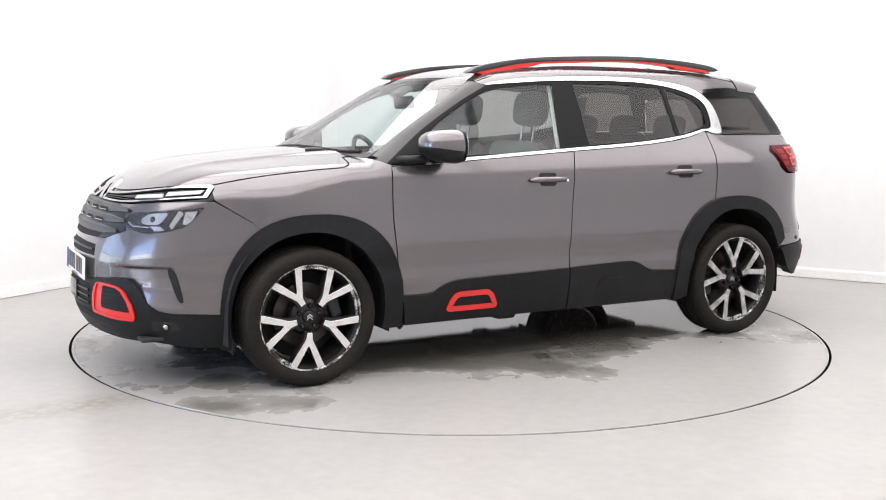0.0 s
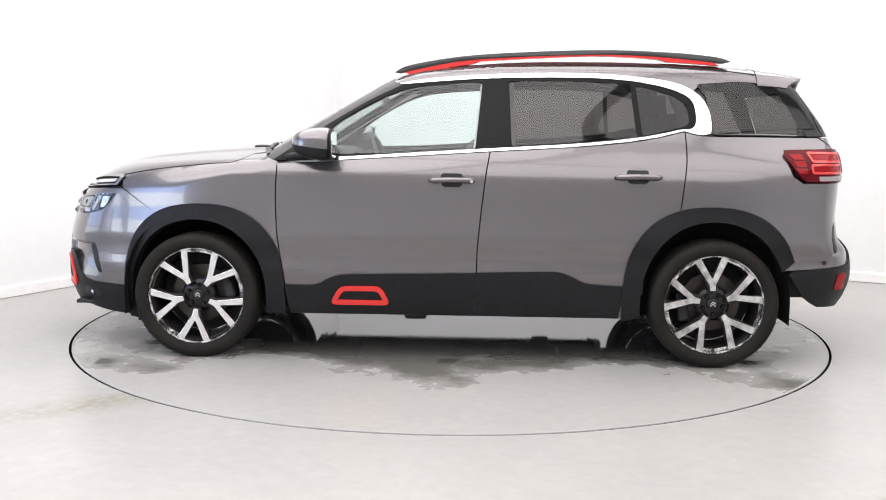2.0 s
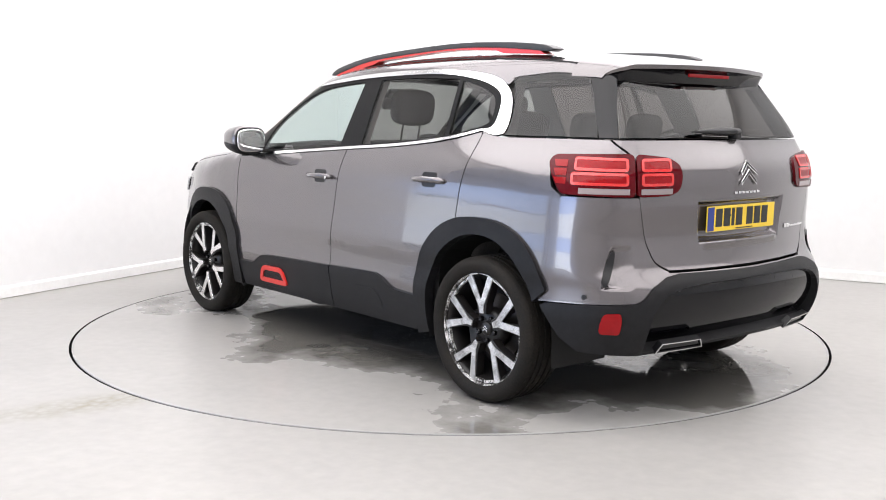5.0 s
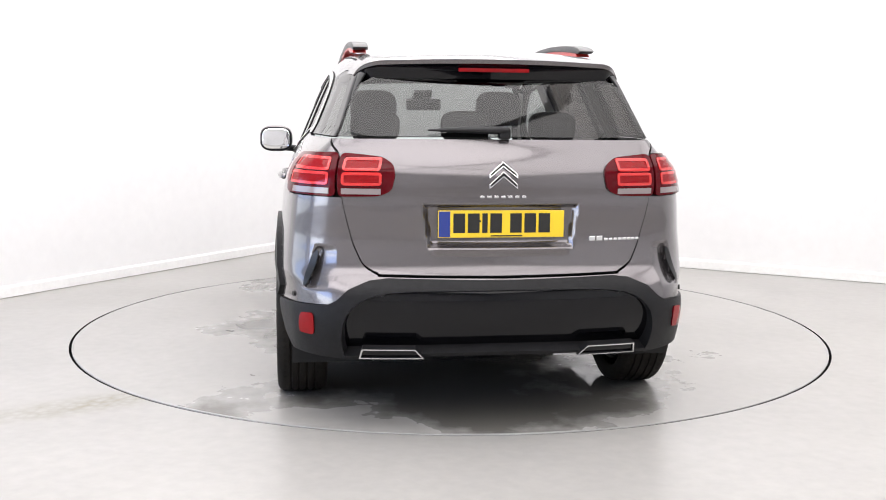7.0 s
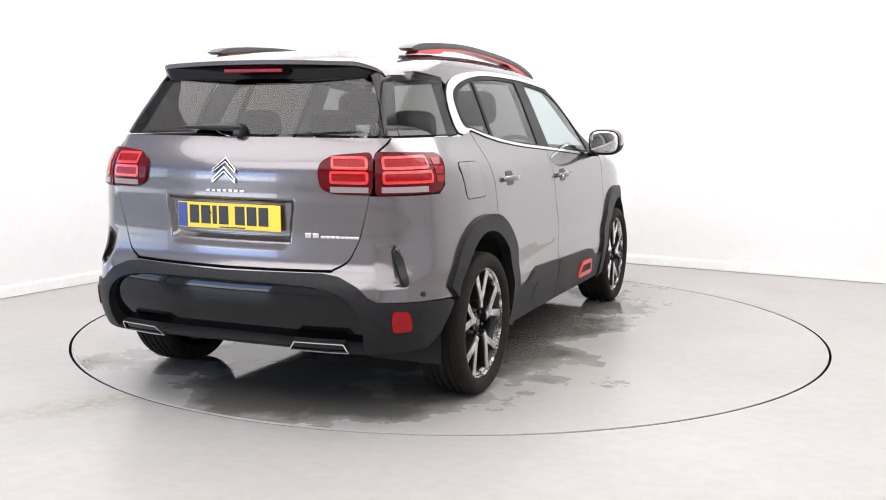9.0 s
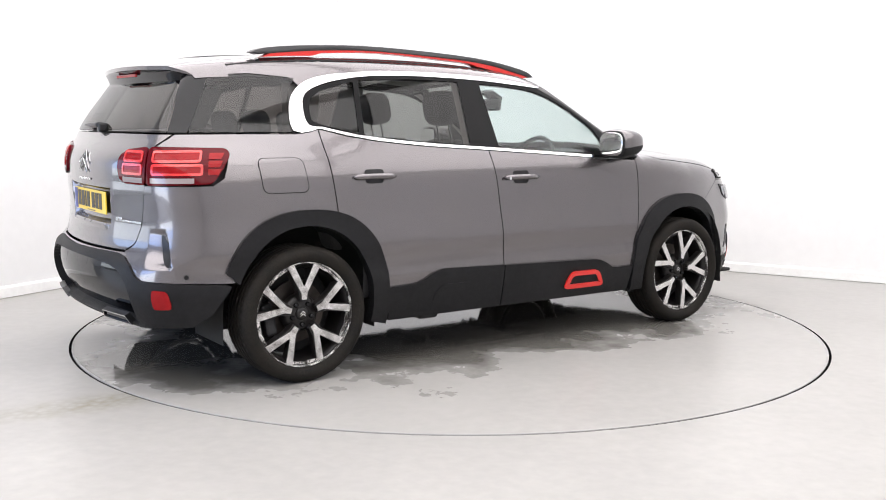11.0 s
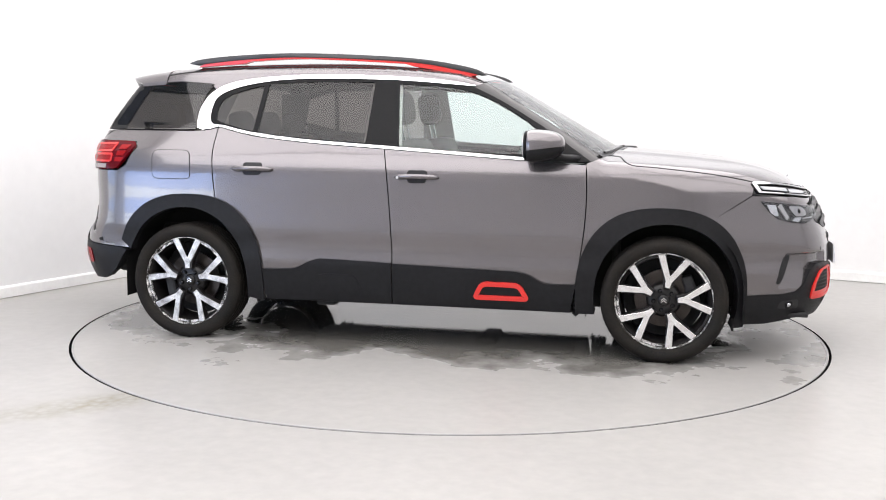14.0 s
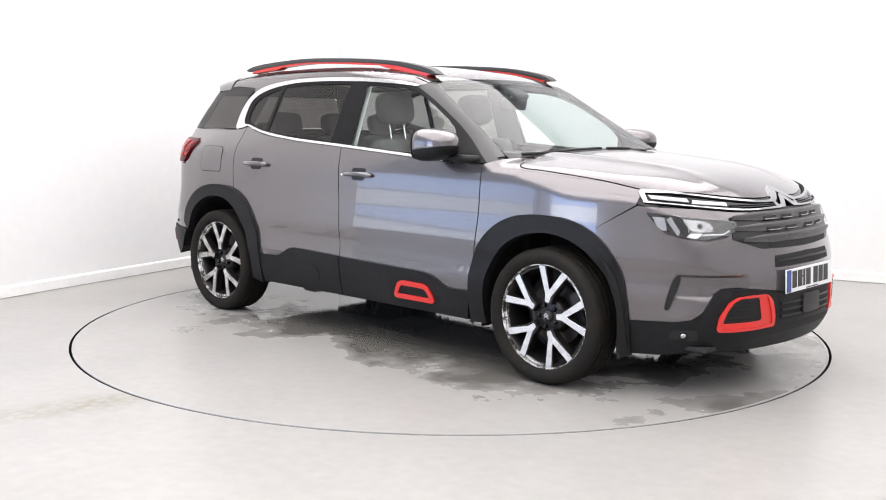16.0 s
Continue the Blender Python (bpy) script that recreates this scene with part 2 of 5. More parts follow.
# ---- pieces cut out of the skin ----
def rounded(pts, r, n=5):
    """A closed outline with its corners rounded; r in the outline's own units."""
    out = []
    for i, p in enumerate(pts):
        a, p, b = np.array(pts[i - 1], float), np.array(p, float), np.array(pts[(i + 1) % len(pts)], float)
        ra = min(r, np.linalg.norm(a - p) * 0.45)
        rb = min(r, np.linalg.norm(b - p) * 0.45)
        s, e = p + (a - p) / np.linalg.norm(a - p) * ra, p + (b - p) / np.linalg.norm(b - p) * rb
        for k in range(n + 1):
            t = k / n
            out.append(tuple((1 - t) ** 2 * s + 2 * t * (1 - t) * p + t * t * e))
    return out


def line(pts, n=6):
    """A smooth open line through a few points."""
    pts = [np.array(p, float) for p in pts]
    out = []
    for i in range(len(pts) - 1):
        a, b, c, d = pts[max(i - 1, 0)], pts[i], pts[i + 1], pts[min(i + 2, len(pts) - 1)]
        for k in range(n):
            t = k / n
            out.append(tuple(0.5 * (2 * b + (c - a) * t + (2 * a - 5 * b + 4 * c - d) * t * t + (3 * b - a - 3 * c + d) * t**3)))
    return out + [tuple(pts[-1])]


def inset(pts, g):
    p = np.array(pts, float)
    area = np.sum(p[:, 0] * np.roll(p[:, 1], -1) - np.roll(p[:, 0], -1) * p[:, 1])
    e = np.roll(p, -1, 0) - p
    e /= np.maximum(np.linalg.norm(e, axis=1), 1e-9)[:, None]
    nrm = np.stack([-e[:, 1], e[:, 0]], 1) * (1 if area > 0 else -1)
    m = nrm + np.roll(nrm, 1, 0)
    m /= np.maximum((m * m).sum(1), 0.5)[:, None] / 2
    return [tuple(q) for q in p + g * m]


def lay(uv, how):
    """From an outline's plane to the skin."""
    uv = np.asarray(uv, float)
    z0, o = np.zeros(len(uv)), np.ones(len(uv))
    if how in (1, -1):
        return meet(np.stack([uv[:, 0], 1.3 * how * o, uv[:, 1]], 1), np.stack([z0, -how * o, z0], 1), 1.3)
    if how == "top":
        return meet(np.stack([uv[:, 0], uv[:, 1], 2 * o], 1), np.stack([z0, z0, -o], 1), 1.6)
    if how == "rear":
        return meet(np.stack([-2.7 * o, uv[:, 0], uv[:, 1]], 1), np.stack([o, z0, z0], 1), 1.8)
    a, s = np.radians(uv[:, 0]), 1 if how == "nose" else -1
    way = np.stack([s * np.cos(a), np.sin(a), z0], 1)
    axis = np.stack([1.3 * s * o, z0, uv[:, 1]], 1)
    return meet(axis + 1.7 * way, -way, 1.7)


def side_y(x, z):
    return lay([(x, z)], 1)[0][1]


def shell(name, outline, how, mat, parent, off=0.0, depth=0.018, holes=(), step=0.05, label="", gap=0.0, rim=None, lift=None):
    """A panel: its outline laid on the skin, off metres proud of it, with its edges turned in by depth; edges without a
    rim are black, painting the gaps' shade.
    """
    steps = (step * 40 if how in ("nose", "tail") else step, step)
    scale = np.array([1 / 57.3, 1.0]) if how in ("nose", "tail") else np.ones(2)
    bm = bmesh.new()
    for k, loop in enumerate([outline, *holes]):
        loop = np.array(loop, float) * scale
        if gap:
            loop = np.array(inset(loop, gap if k == 0 else -gap))
        pts = []
        for a, b in zip(loop, np.roll(loop, -1, 0)):
            n = max(1, int(np.linalg.norm(b - a) / 0.03))
            pts += [a + (b - a) * i / n for i in range(n)]
        vs = [bm.verts.new((p[0] / scale[0], p[1], 0)) for p in pts]
        for a, b in zip(vs, vs[1:] + vs[:1]):
            bm.edges.new((a, b))
    bmesh.ops.triangle_fill(bm, use_beauty=True, use_dissolve=False, edges=bm.edges[:], normal=(0, 0, 1))
    co = np.array([v.co[:2] for v in bm.verts])
    for ax in (0, 1):
        n = int((co[:, ax].max() - co[:, ax].min()) / steps[ax])
        for i in range(1, n + 1):
            at = [0, 0, 0]
            at[ax] = co[:, ax].min() + (co[:, ax].max() - co[:, ax].min()) * i / (n + 1)
            no = [0, 0, 0]
            no[ax] = 1
            bmesh.ops.bisect_plane(bm, geom=bm.verts[:] + bm.edges[:] + bm.faces[:], dist=1e-5, plane_co=at, plane_no=no)
    bmesh.ops.remove_doubles(bm, verts=bm.verts, dist=1e-5)
    bm.verts.index_update()
    uv = np.array([v.co[:2] for v in bm.verts])
    def place(w):
        q = lay(w, how)
        n = skin_normal(q)
        return q + n * (off + (lift(w[:, 0], w[:, 1]) if lift else 0 * w[:, 0]))[:, None], n

    p, nrm = place(uv)
    if lift:
        # normals of the lifted form itself
        du, dv = np.array([0.0015 / scale[0], 0]), np.array([0, 0.0015])
        n = np.cross(place(uv + du)[0] - place(uv - du)[0], place(uv + dv)[0] - place(uv - dv)[0])
        n *= np.sign((n * nrm).sum(1))[:, None]
        nrm = n / np.maximum(np.linalg.norm(n, axis=1), 1e-12)[:, None]
    faces = [[v.index for v in f.verts] for f in bm.faces]
    f0 = max(faces, key=lambda f: np.linalg.norm(np.cross(p[f[1]] - p[f[0]], p[f[2]] - p[f[0]])))
    if np.dot(np.cross(p[f0[1]] - p[f0[0]], p[f0[2]] - p[f0[0]]), nrm[f0[0]]) < 0:
        faces = [f[::-1] for f in faces]
    edges = {}
    for f in faces:
        for a, b in zip(f, f[1:] + f[:1]):
            edges[(a, b)] = 1
    border = [(a, b) for a, b in edges if (b, a) not in edges]
    bm.free()
    verts, normals, slots = list(p), list(nrm), [0] * len(faces)
    for a, b in border if depth else ():
        i = len(verts)
        out = np.cross(p[b] - p[a], nrm[a])
        out = out / max(np.linalg.norm(out), 1e-9)
        verts += [p[a], p[b], p[b] - nrm[b] * depth, p[a] - nrm[a] * depth]
        normals += [out] * 4
        faces.append([i + 1, i, i + 3, i + 2])
        slots.append(1)
    return mesh_object(name, verts, faces, mat, parent, label, normals, slots, (rim or BLACK,))


def arch(cx, cz, rx, rz, n=2.4, start=0, end=180, steps=28):
    """Part of a squared circle, from the front (0) over the top to the back (180)."""
    out = []
    for k in range(steps + 1):
        a = radians(start + (end - start) * k / steps)
        c, s = math.cos(a), math.sin(a)
        out.append((cx + rx * math.copysign(abs(c) ** (2 / n), c), cz + rz * math.copysign(abs(s) ** (2 / n), s)))
    return out


# ---- the room ----
def speckled_floor(name, wet):
    """Pale grey painted concrete: broad mottling, scuffs, and where wet, dark puddles under the car."""
    m = material(name, (0.335, 0.326, 0.310), 0.32, vary=0.10, scale=1.1, bump=0.04, bump_scale=35)
    t = m.node_tree
    b = t.nodes["Principled BSDF"]
    if not wet:
        # a dried muddy tyre print beside the turntable
        base = b.inputs["Base Color"].links[0].from_socket
        at = t.nodes.new("ShaderNodeTexCoord")
        flat = t.nodes.new("ShaderNodeMapping")
        flat.vector_type = "TEXTURE"
        flat.inputs["Location"].default_value = (-1.62, -1.87, 0)
        flat.inputs["Rotation"].default_value = (0, 0, radians(33))
        flat.inputs["Scale"].default_value = (0.62, 0.17, 1)
        length = t.nodes.new("ShaderNodeVectorMath")
        length.operation = "LENGTH"
        blocks = t.nodes.new("ShaderNodeTexVoronoi")
        blocks.inputs["Scale"].default_value = 26
        n = t.nodes.new("ShaderNodeTexNoise")
        n.inputs["Scale"].default_value, n.inputs["Detail"].default_value = 9, 4
        fade = t.nodes.new("ShaderNodeMapRange")
        fade.inputs["From Min"].default_value, fade.inputs["From Max"].default_value = 1.0, 0.2
        grain, mud = t.nodes.new("ShaderNodeMath"), t.nodes.new("ShaderNodeMath")
        grain.operation = mud.operation = "MULTIPLY"
        t.links.new(at.outputs["Object"], flat.inputs[0])
        t.links.new(flat.outputs[0], length.inputs[0])
        t.links.new(at.outputs["Object"], n.inputs["Vector"])
        t.links.new(at.outputs["Object"], blocks.inputs["Vector"])
        t.links.new(length.outputs["Value"], fade.inputs[0])
        t.links.new(n.outputs[0], grain.inputs[0])
        t.links.new(blocks.outputs["Distance"], grain.inputs[1])
        t.links.new(fade.outputs[0], mud.inputs[0])
        t.links.new(grain.outputs[0], mud.inputs[1])
        mix = t.nodes.new("ShaderNodeMix")
        mix.data_type = "RGBA"
        mix.inputs["B"].default_value = (0.19, 0.175, 0.12, 1)
        more = t.nodes.new("ShaderNodeMath")
        more.operation, more.inputs[1].default_value, more.use_clamp = "MULTIPLY", 1.9, True
        t.links.new(mud.outputs[0], more.inputs[0])
        t.links.new(more.outputs[0], mix.inputs["Factor"])
        t.links.new(base, mix.inputs["A"])
        t.links.new(mix.outputs["Result"], b.inputs["Base Color"])
    if wet:
        base = b.inputs["Base Color"].links[0].from_socket
        rough = b.inputs["Roughness"].links[0].from_socket
        at = t.nodes.new("ShaderNodeTexCoord")
        flat = t.nodes.new("ShaderNodeMapping")
        flat.inputs["Scale"].default_value = (0.43, 0.80, 1)
        flat.inputs["Location"].default_value = (0.05, -0.1, 0)
        length = t.nodes.new("ShaderNodeVectorMath")
        length.operation = "LENGTH"
        n = t.nodes.new("ShaderNodeTexNoise")
        n.inputs["Scale"].default_value, n.inputs["Detail"].default_value, n.inputs["Roughness"].default_value = 1.25, 8, 0.58
        edge = t.nodes.new("ShaderNodeMath")
        edge.operation, edge.inputs[1].default_value = "MULTIPLY_ADD", -0.40
        ramp = t.nodes.new("ShaderNodeValToRGB")
        ramp.color_ramp.elements[0].position, ramp.color_ramp.elements[1].position = 0.09, 0.20
        t.links.new(at.outputs["Object"], flat.inputs[0])
        t.links.new(flat.outputs[0], length.inputs[0])
        t.links.new(at.outputs["Object"], n.inputs["Vector"])
        t.links.new(length.outputs["Value"], edge.inputs[0])
        t.links.new(n.outputs[0], edge.inputs[2])
        t.links.new(edge.outputs[0], ramp.inputs[0])
        mix = t.nodes.new("ShaderNodeMix")
        mix.data_type = "RGBA"
        mix.inputs["B"].default_value = (0.140, 0.134, 0.122, 1)
        t.links.new(ramp.outputs[0], mix.inputs["Factor"])
        t.links.new(base, mix.inputs["A"])
        t.links.new(mix.outputs["Result"], b.inputs["Base Color"])
        mr = t.nodes.new("ShaderNodeMix")
        mr.inputs["B"].default_value = 0.045
        t.links.new(ramp.outputs[0], mr.inputs["Factor"])
        t.links.new(rough, mr.inputs["A"])
        t.links.new(mr.outputs["Result"], b.inputs["Roughness"])
    return m


FLOOR = speckled_floor("painted_concrete_floor", False)
TABLE = speckled_floor("turntable_concrete", True)
WALL = material("white_wall_paint", (0.75, 0.75, 0.75), 0.75, vary=0.03, scale=0.8, bump=0.08, bump_scale=25)
SKIRT = material("white_skirting_paint", (0.80, 0.80, 0.79), 0.45, vary=0.06, scale=2)
# near-black put on the turntable gap's walls and base as its shade
GAP_SHADE = material("turntable_gap_shade", (0.005, 0.005, 0.005), 0.9, spec=0.1)
RING = 2.2405

bm = bmesh.new()
outer = [bm.verts.new(in_room(a, b)) for a, b in ((-5.0, -0.3), (ROOM_A + 0.3, -0.3), (ROOM_A + 0.3, ROOM_B + 0.5), (-5.0, ROOM_B + 0.5))]
inner = [bm.verts.new(((RING + 0.009) * math.cos(k * math.pi / 90), (RING + 0.009) * math.sin(k * math.pi / 90), 0)) for k in range(180)]
for loop in (outer, inner):
    for a, b in zip(loop, loop[1:] + loop[:1]):
        bm.edges.new((a, b))
bmesh.ops.triangle_fill(bm, use_beauty=True, edges=bm.edges[:], normal=(0, 0, 1))
rim = [e for e in bm.edges if len(e.link_faces) == 1 and e.verts[0].co.xy.length < RING + 0.1]
down = bmesh.ops.extrude_edge_only(bm, edges=rim)["geom"]
bmesh.ops.translate(bm, vec=(0, 0, -0.06), verts=[v for v in down if isinstance(v, bmesh.types.BMVert)])
floor_ob = part("floor", bm, FLOOR, None)
# the floor's cut edge is blackened to paint the gap's shade
floor_ob.data.materials.append(GAP_SHADE)
for poly in floor_ob.data.polygons:
    poly.material_index = int(abs(poly.normal.z) < 0.5)
floor = tagged(floor_ob, "pale grey painted concrete floor with scuffs", "floor", kind="structure")

bm = bmesh.new()
bmesh.ops.create_cone(bm, cap_ends=True, segments=180, radius1=RING + 0.05, radius2=RING + 0.05, depth=0.02, matrix=Matrix.Translation((0, 0, -0.075)))
tagged(part("turntable_pit", bm, GAP_SHADE, None), "near-black disc under the turntable that paints the gap's shade", "pit", kind="structure")
bm = bmesh.new()
bmesh.ops.create_cone(bm, cap_ends=True, segments=180, radius1=RING - 0.006, radius2=RING - 0.006, depth=0.05, matrix=Matrix.Translation((0, 0, -0.025)))
DECK_EDGE = material("turntable_edge_trim", (0.36, 0.355, 0.345), 0.4, 0.0, vary=0.2, scale=6)
turntable = tagged(part("turntable", bm, TABLE, None), "round grey floor turntable with wet patches under the car", "turntable")

# the deck's side is blackened too, for the same gap shade
turntable.data.materials.append(GAP_SHADE)
for poly in turntable.data.polygons:
    poly.material_index = int(abs(poly.normal.z) < 0.5)
bm = bmesh.new()
ringv = [[bm.verts.new((r * math.cos(k * math.pi / 90), r * math.sin(k * math.pi / 90), z)) for k in range(180)] for r, z in ((RING - 0.018, 0.0), (RING - 0.016, 0.0012), (RING - 0.0065, 0.0012), (RING - 0.0055, 0.0), (RING - 0.0055, -0.004))]
for p, q in zip(ringv, ringv[1:]):
    for k in range(180):
        bm.faces.new((p[k], p[(k + 1) % 180], q[(k + 1) % 180], q[k]))
part("edge_trim", bm, DECK_EDGE, turntable, "pale metal edge strip", smooth=True, angle=40)
# thin black bars paint the shade of the drain slots
for k in range(5):
    part("drain_slot", box(0.10, 0.007, 0.0016, 0.0, (-0.04 + 0.006 * k, 0.945 + 0.022 * k, 0.0004)), GAP_SHADE, turntable)


def wall_piece(a0, b0, a1, b1, z0, z1, out):
    """A straight piece of wall between two points of the room's plan, 0.2 m thick on the side out."""
    p, q = in_room(a0, b0), in_room(a1, b1)
    o = (ALONG_A * out[0] + ALONG_B * out[1]) * 0.2
    bm = bmesh.new()
    vs = [bm.verts.new(v + Vector((0, 0, z))) for z in (z0, z1) for v in (p, q, q + o, p + o)]
    for f in ((0, 1, 2, 3), (4, 5, 6, 7), (0, 1, 5, 4), (1, 2, 6, 5), (2, 3, 7, 6), (3, 0, 4, 7)):
        bm.faces.new([vs[i] for i in f])
    return bm


JOG = 5.4  # where the unseen wing, added to hold the reflected gateways, begins
walls = {
    "wall_back": [wall_piece(0, 0, ROOM_A, 0, 0, ROOM_H, (0, -1))],
    "wall_side": [wall_piece(0, -0.2, 0, JOG, 0, ROOM_H, (-1, 0))],
    "wall_jog": [wall_piece(-4.6, JOG, -0.2, JOG, 0, ROOM_H, (0, -1))],
    "wall_wing": [wall_piece(-4.6, JOG, -4.6, WING[0], 0, ROOM_H, (-1, 0)), wall_piece(-4.6, WING[1], -4.6, ROOM_B + 0.2, 0, ROOM_H, (-1, 0)),
                  wall_piece(-4.6, WING[0], -4.6, WING[1], WING[2], ROOM_H, (-1, 0))],
    "wall_far": [wall_piece(ROOM_A, -0.2, ROOM_A, ROOM_B + 0.2, 0, ROOM_H, (1, 0))],
    "wall_front": [wall_piece(-4.8, ROOM_B, GATE[0], ROOM_B, 0, ROOM_H, (0, 1)), wall_piece(GATE[1], ROOM_B, ROOM_A, ROOM_B, 0, ROOM_H, (0, 1)),
                   wall_piece(GATE[0], ROOM_B, GATE[1], ROOM_B, GATE[2], ROOM_H, (0, 1))],
}
# unseen added walls; their tone is set to bounce light onto the car
UNSEEN_WALL = material("unseen_wall_tone", (0.74, 0.74, 0.75), 0.8, vary=0.1, scale=0.9, bump=0.08, bump_scale=25)
for name, pieces in walls.items():
    white = name in ("wall_back", "wall_side")
    tagged(part(name, join(*pieces), WALL if white else UNSEEN_WALL, None), "plain white painted studio wall" if white else "plain unseen wall added to close the room", "wall", kind="structure")
tagged(part("ceiling", moved(box((ROOM_A + 5.2), (ROOM_B + 0.4), 0.2), Matrix.Translation(in_room(ROOM_A / 2 - 2.4, ROOM_B / 2, ROOM_H + 0.1)) @ pose(0, 0, 0, 0, 0, TURN)),
            WALL, None), "white painted ceiling", "ceiling", kind="structure")
# skirting boards with a rounded top
for name, a0, b0, a1, b1, out in (("skirting_back", 0.0, 0, ROOM_A, 0, (0, 1)), ("skirting_side", 0, 0.02, 0, JOG, (1, 0))):
    p, q = in_room(a0, b0), in_room(a1, b1)
    o = ALONG_A * out[0] + ALONG_B * out[1]
    bm = bmesh.new()
    prof = ((0.0, 0.004), (0.018, 0.004), (0.018, 0.07), (0.014, 0.08), (0.006, 0.085), (0.0, 0.085))
    ends = [[bm.verts.new(v + o * d + Vector((0, 0, z))) for d, z in prof] for v in (p, q)]
    for i in range(len(prof) - 1):
        bm.faces.new((ends[0][i], ends[0][i + 1], ends[1][i + 1], ends[1][i]))
    for e in ends:
        bm.faces.new(e)
    tagged(part(name, bm, SKIRT, None), "white painted skirting board, slightly grubby", "skirting board", kind="structure")


# ---- the car ----
car = tagged(new("car"), "grey metallic SUV with black cladding and red trim on the turntable", "car")
belt = curve((-1.207, 1.225), (-1.005, 1.179), (-0.761, 1.15), (-0.194, 1.111), (0.257, 1.082), (0.609, 1.059), (1.0, 1.04))
BELT = lambda a, b, up=0.0, n=10: [(x, float(belt(x)) + up) for x in np.linspace(a, b, n)]
mir = lambda pts: pts + [(-a, z) for a, z in pts[::-1] if abs(a) > 1e-6]
flip = lambda pts, s: [(a * s, z) for a, z in pts]
CUT = [(1.80, 0.962), (1.59, 1.000), (1.3, 1.032), (1.16, 1.045), (1.095, 1.083)]
FRONT_GAP = [(0.925, 1.052), (0.932, 0.87), (0.922, 0.667), (0.885, 0.40), (0.855, 0.25)]
MID_GAP = [(-0.19, 1.108), (-0.166, 0.961), (-0.135, 0.665), (-0.127, 0.485), (-0.130, 0.25)]
REAR_GAP = [(-1.205, 1.222), (-1.205, 1.128), (-1.197, 1.024), (-1.172, 0.82)]
F_MID = dict(cx=1.34, cz=0.345, rx=0.40, rz=0.435)
R_MID = dict(cx=-1.345, cz=0.345, rx=0.41, rz=0.455)
CHROME_OUT = line([(0.295, 1.462), (0.12, 1.49), (-0.15, 1.512), (-0.5, 1.523), (-0.8, 1.518), (-1.05, 1.496), (-1.20, 1.463), (-1.292, 1.405), (-1.335, 1.33), (-1.346, 1.25)], 4)
CHROME_IN = line([(0.28, 1.458), (0.12, 1.472), (-0.15, 1.491), (-0.5, 1.50), (-0.8, 1.495), (-1.02, 1.470), (-1.165, 1.433), (-1.240, 1.390), (-1.262, 1.335), (-1.263, 1.27), (-1.240, 1.236), (-1.18, 1.230)], 4)
PILLAR_LOW = line([(0.95, 1.058), (0.80, 1.160), (0.66, 1.253), (0.45, 1.376), (0.28, 1.458)], 4)


def crease(z):
    """Where the windscreen turns into the flank at a height."""
    x = 0.7
    for _ in range(30):
        y = float(half_width(z)) - (float(cabin_nose(x)) if x > 0.2 else 0.0)
        x = 1.10 - 0.22 * y * y - (z - 1.093) / 0.575
    return x


PILLAR_TOP = [(crease(z) - 0.012, z) for z in np.linspace(1.085, 1.475, 14)]

FRONT_GLASS = rounded(line([(0.70, 1.089), (0.652, 1.225), (0.44, 1.36), (0.25, 1.437), (0.05, 1.463), (-0.145, 1.474)], 3) + [(-0.112, 1.124), (0.3, 1.098)], 0.012, 2)
REAR_GLASS = rounded([(-0.285, 1.482), (-0.302, 1.14), (-0.6, 1.158), (-0.955, 1.19), (-0.925, 1.472), (-0.6, 1.486)], 0.012, 2)
QUARTER_GLASS = rounded([(-0.952, 1.463), (-1.02, 1.450), (-1.145, 1.414), (-1.205, 1.378), (-1.228, 1.33), (-1.230, 1.265), (-1.18, 1.243), (-0.982, 1.197)], 0.014, 2)

QUARTER_TAIL = [(p[0], p[2]) for p in lay([(43.2, 1.138), (45.6, 1.165), (48.0, 1.197)], "tail")]


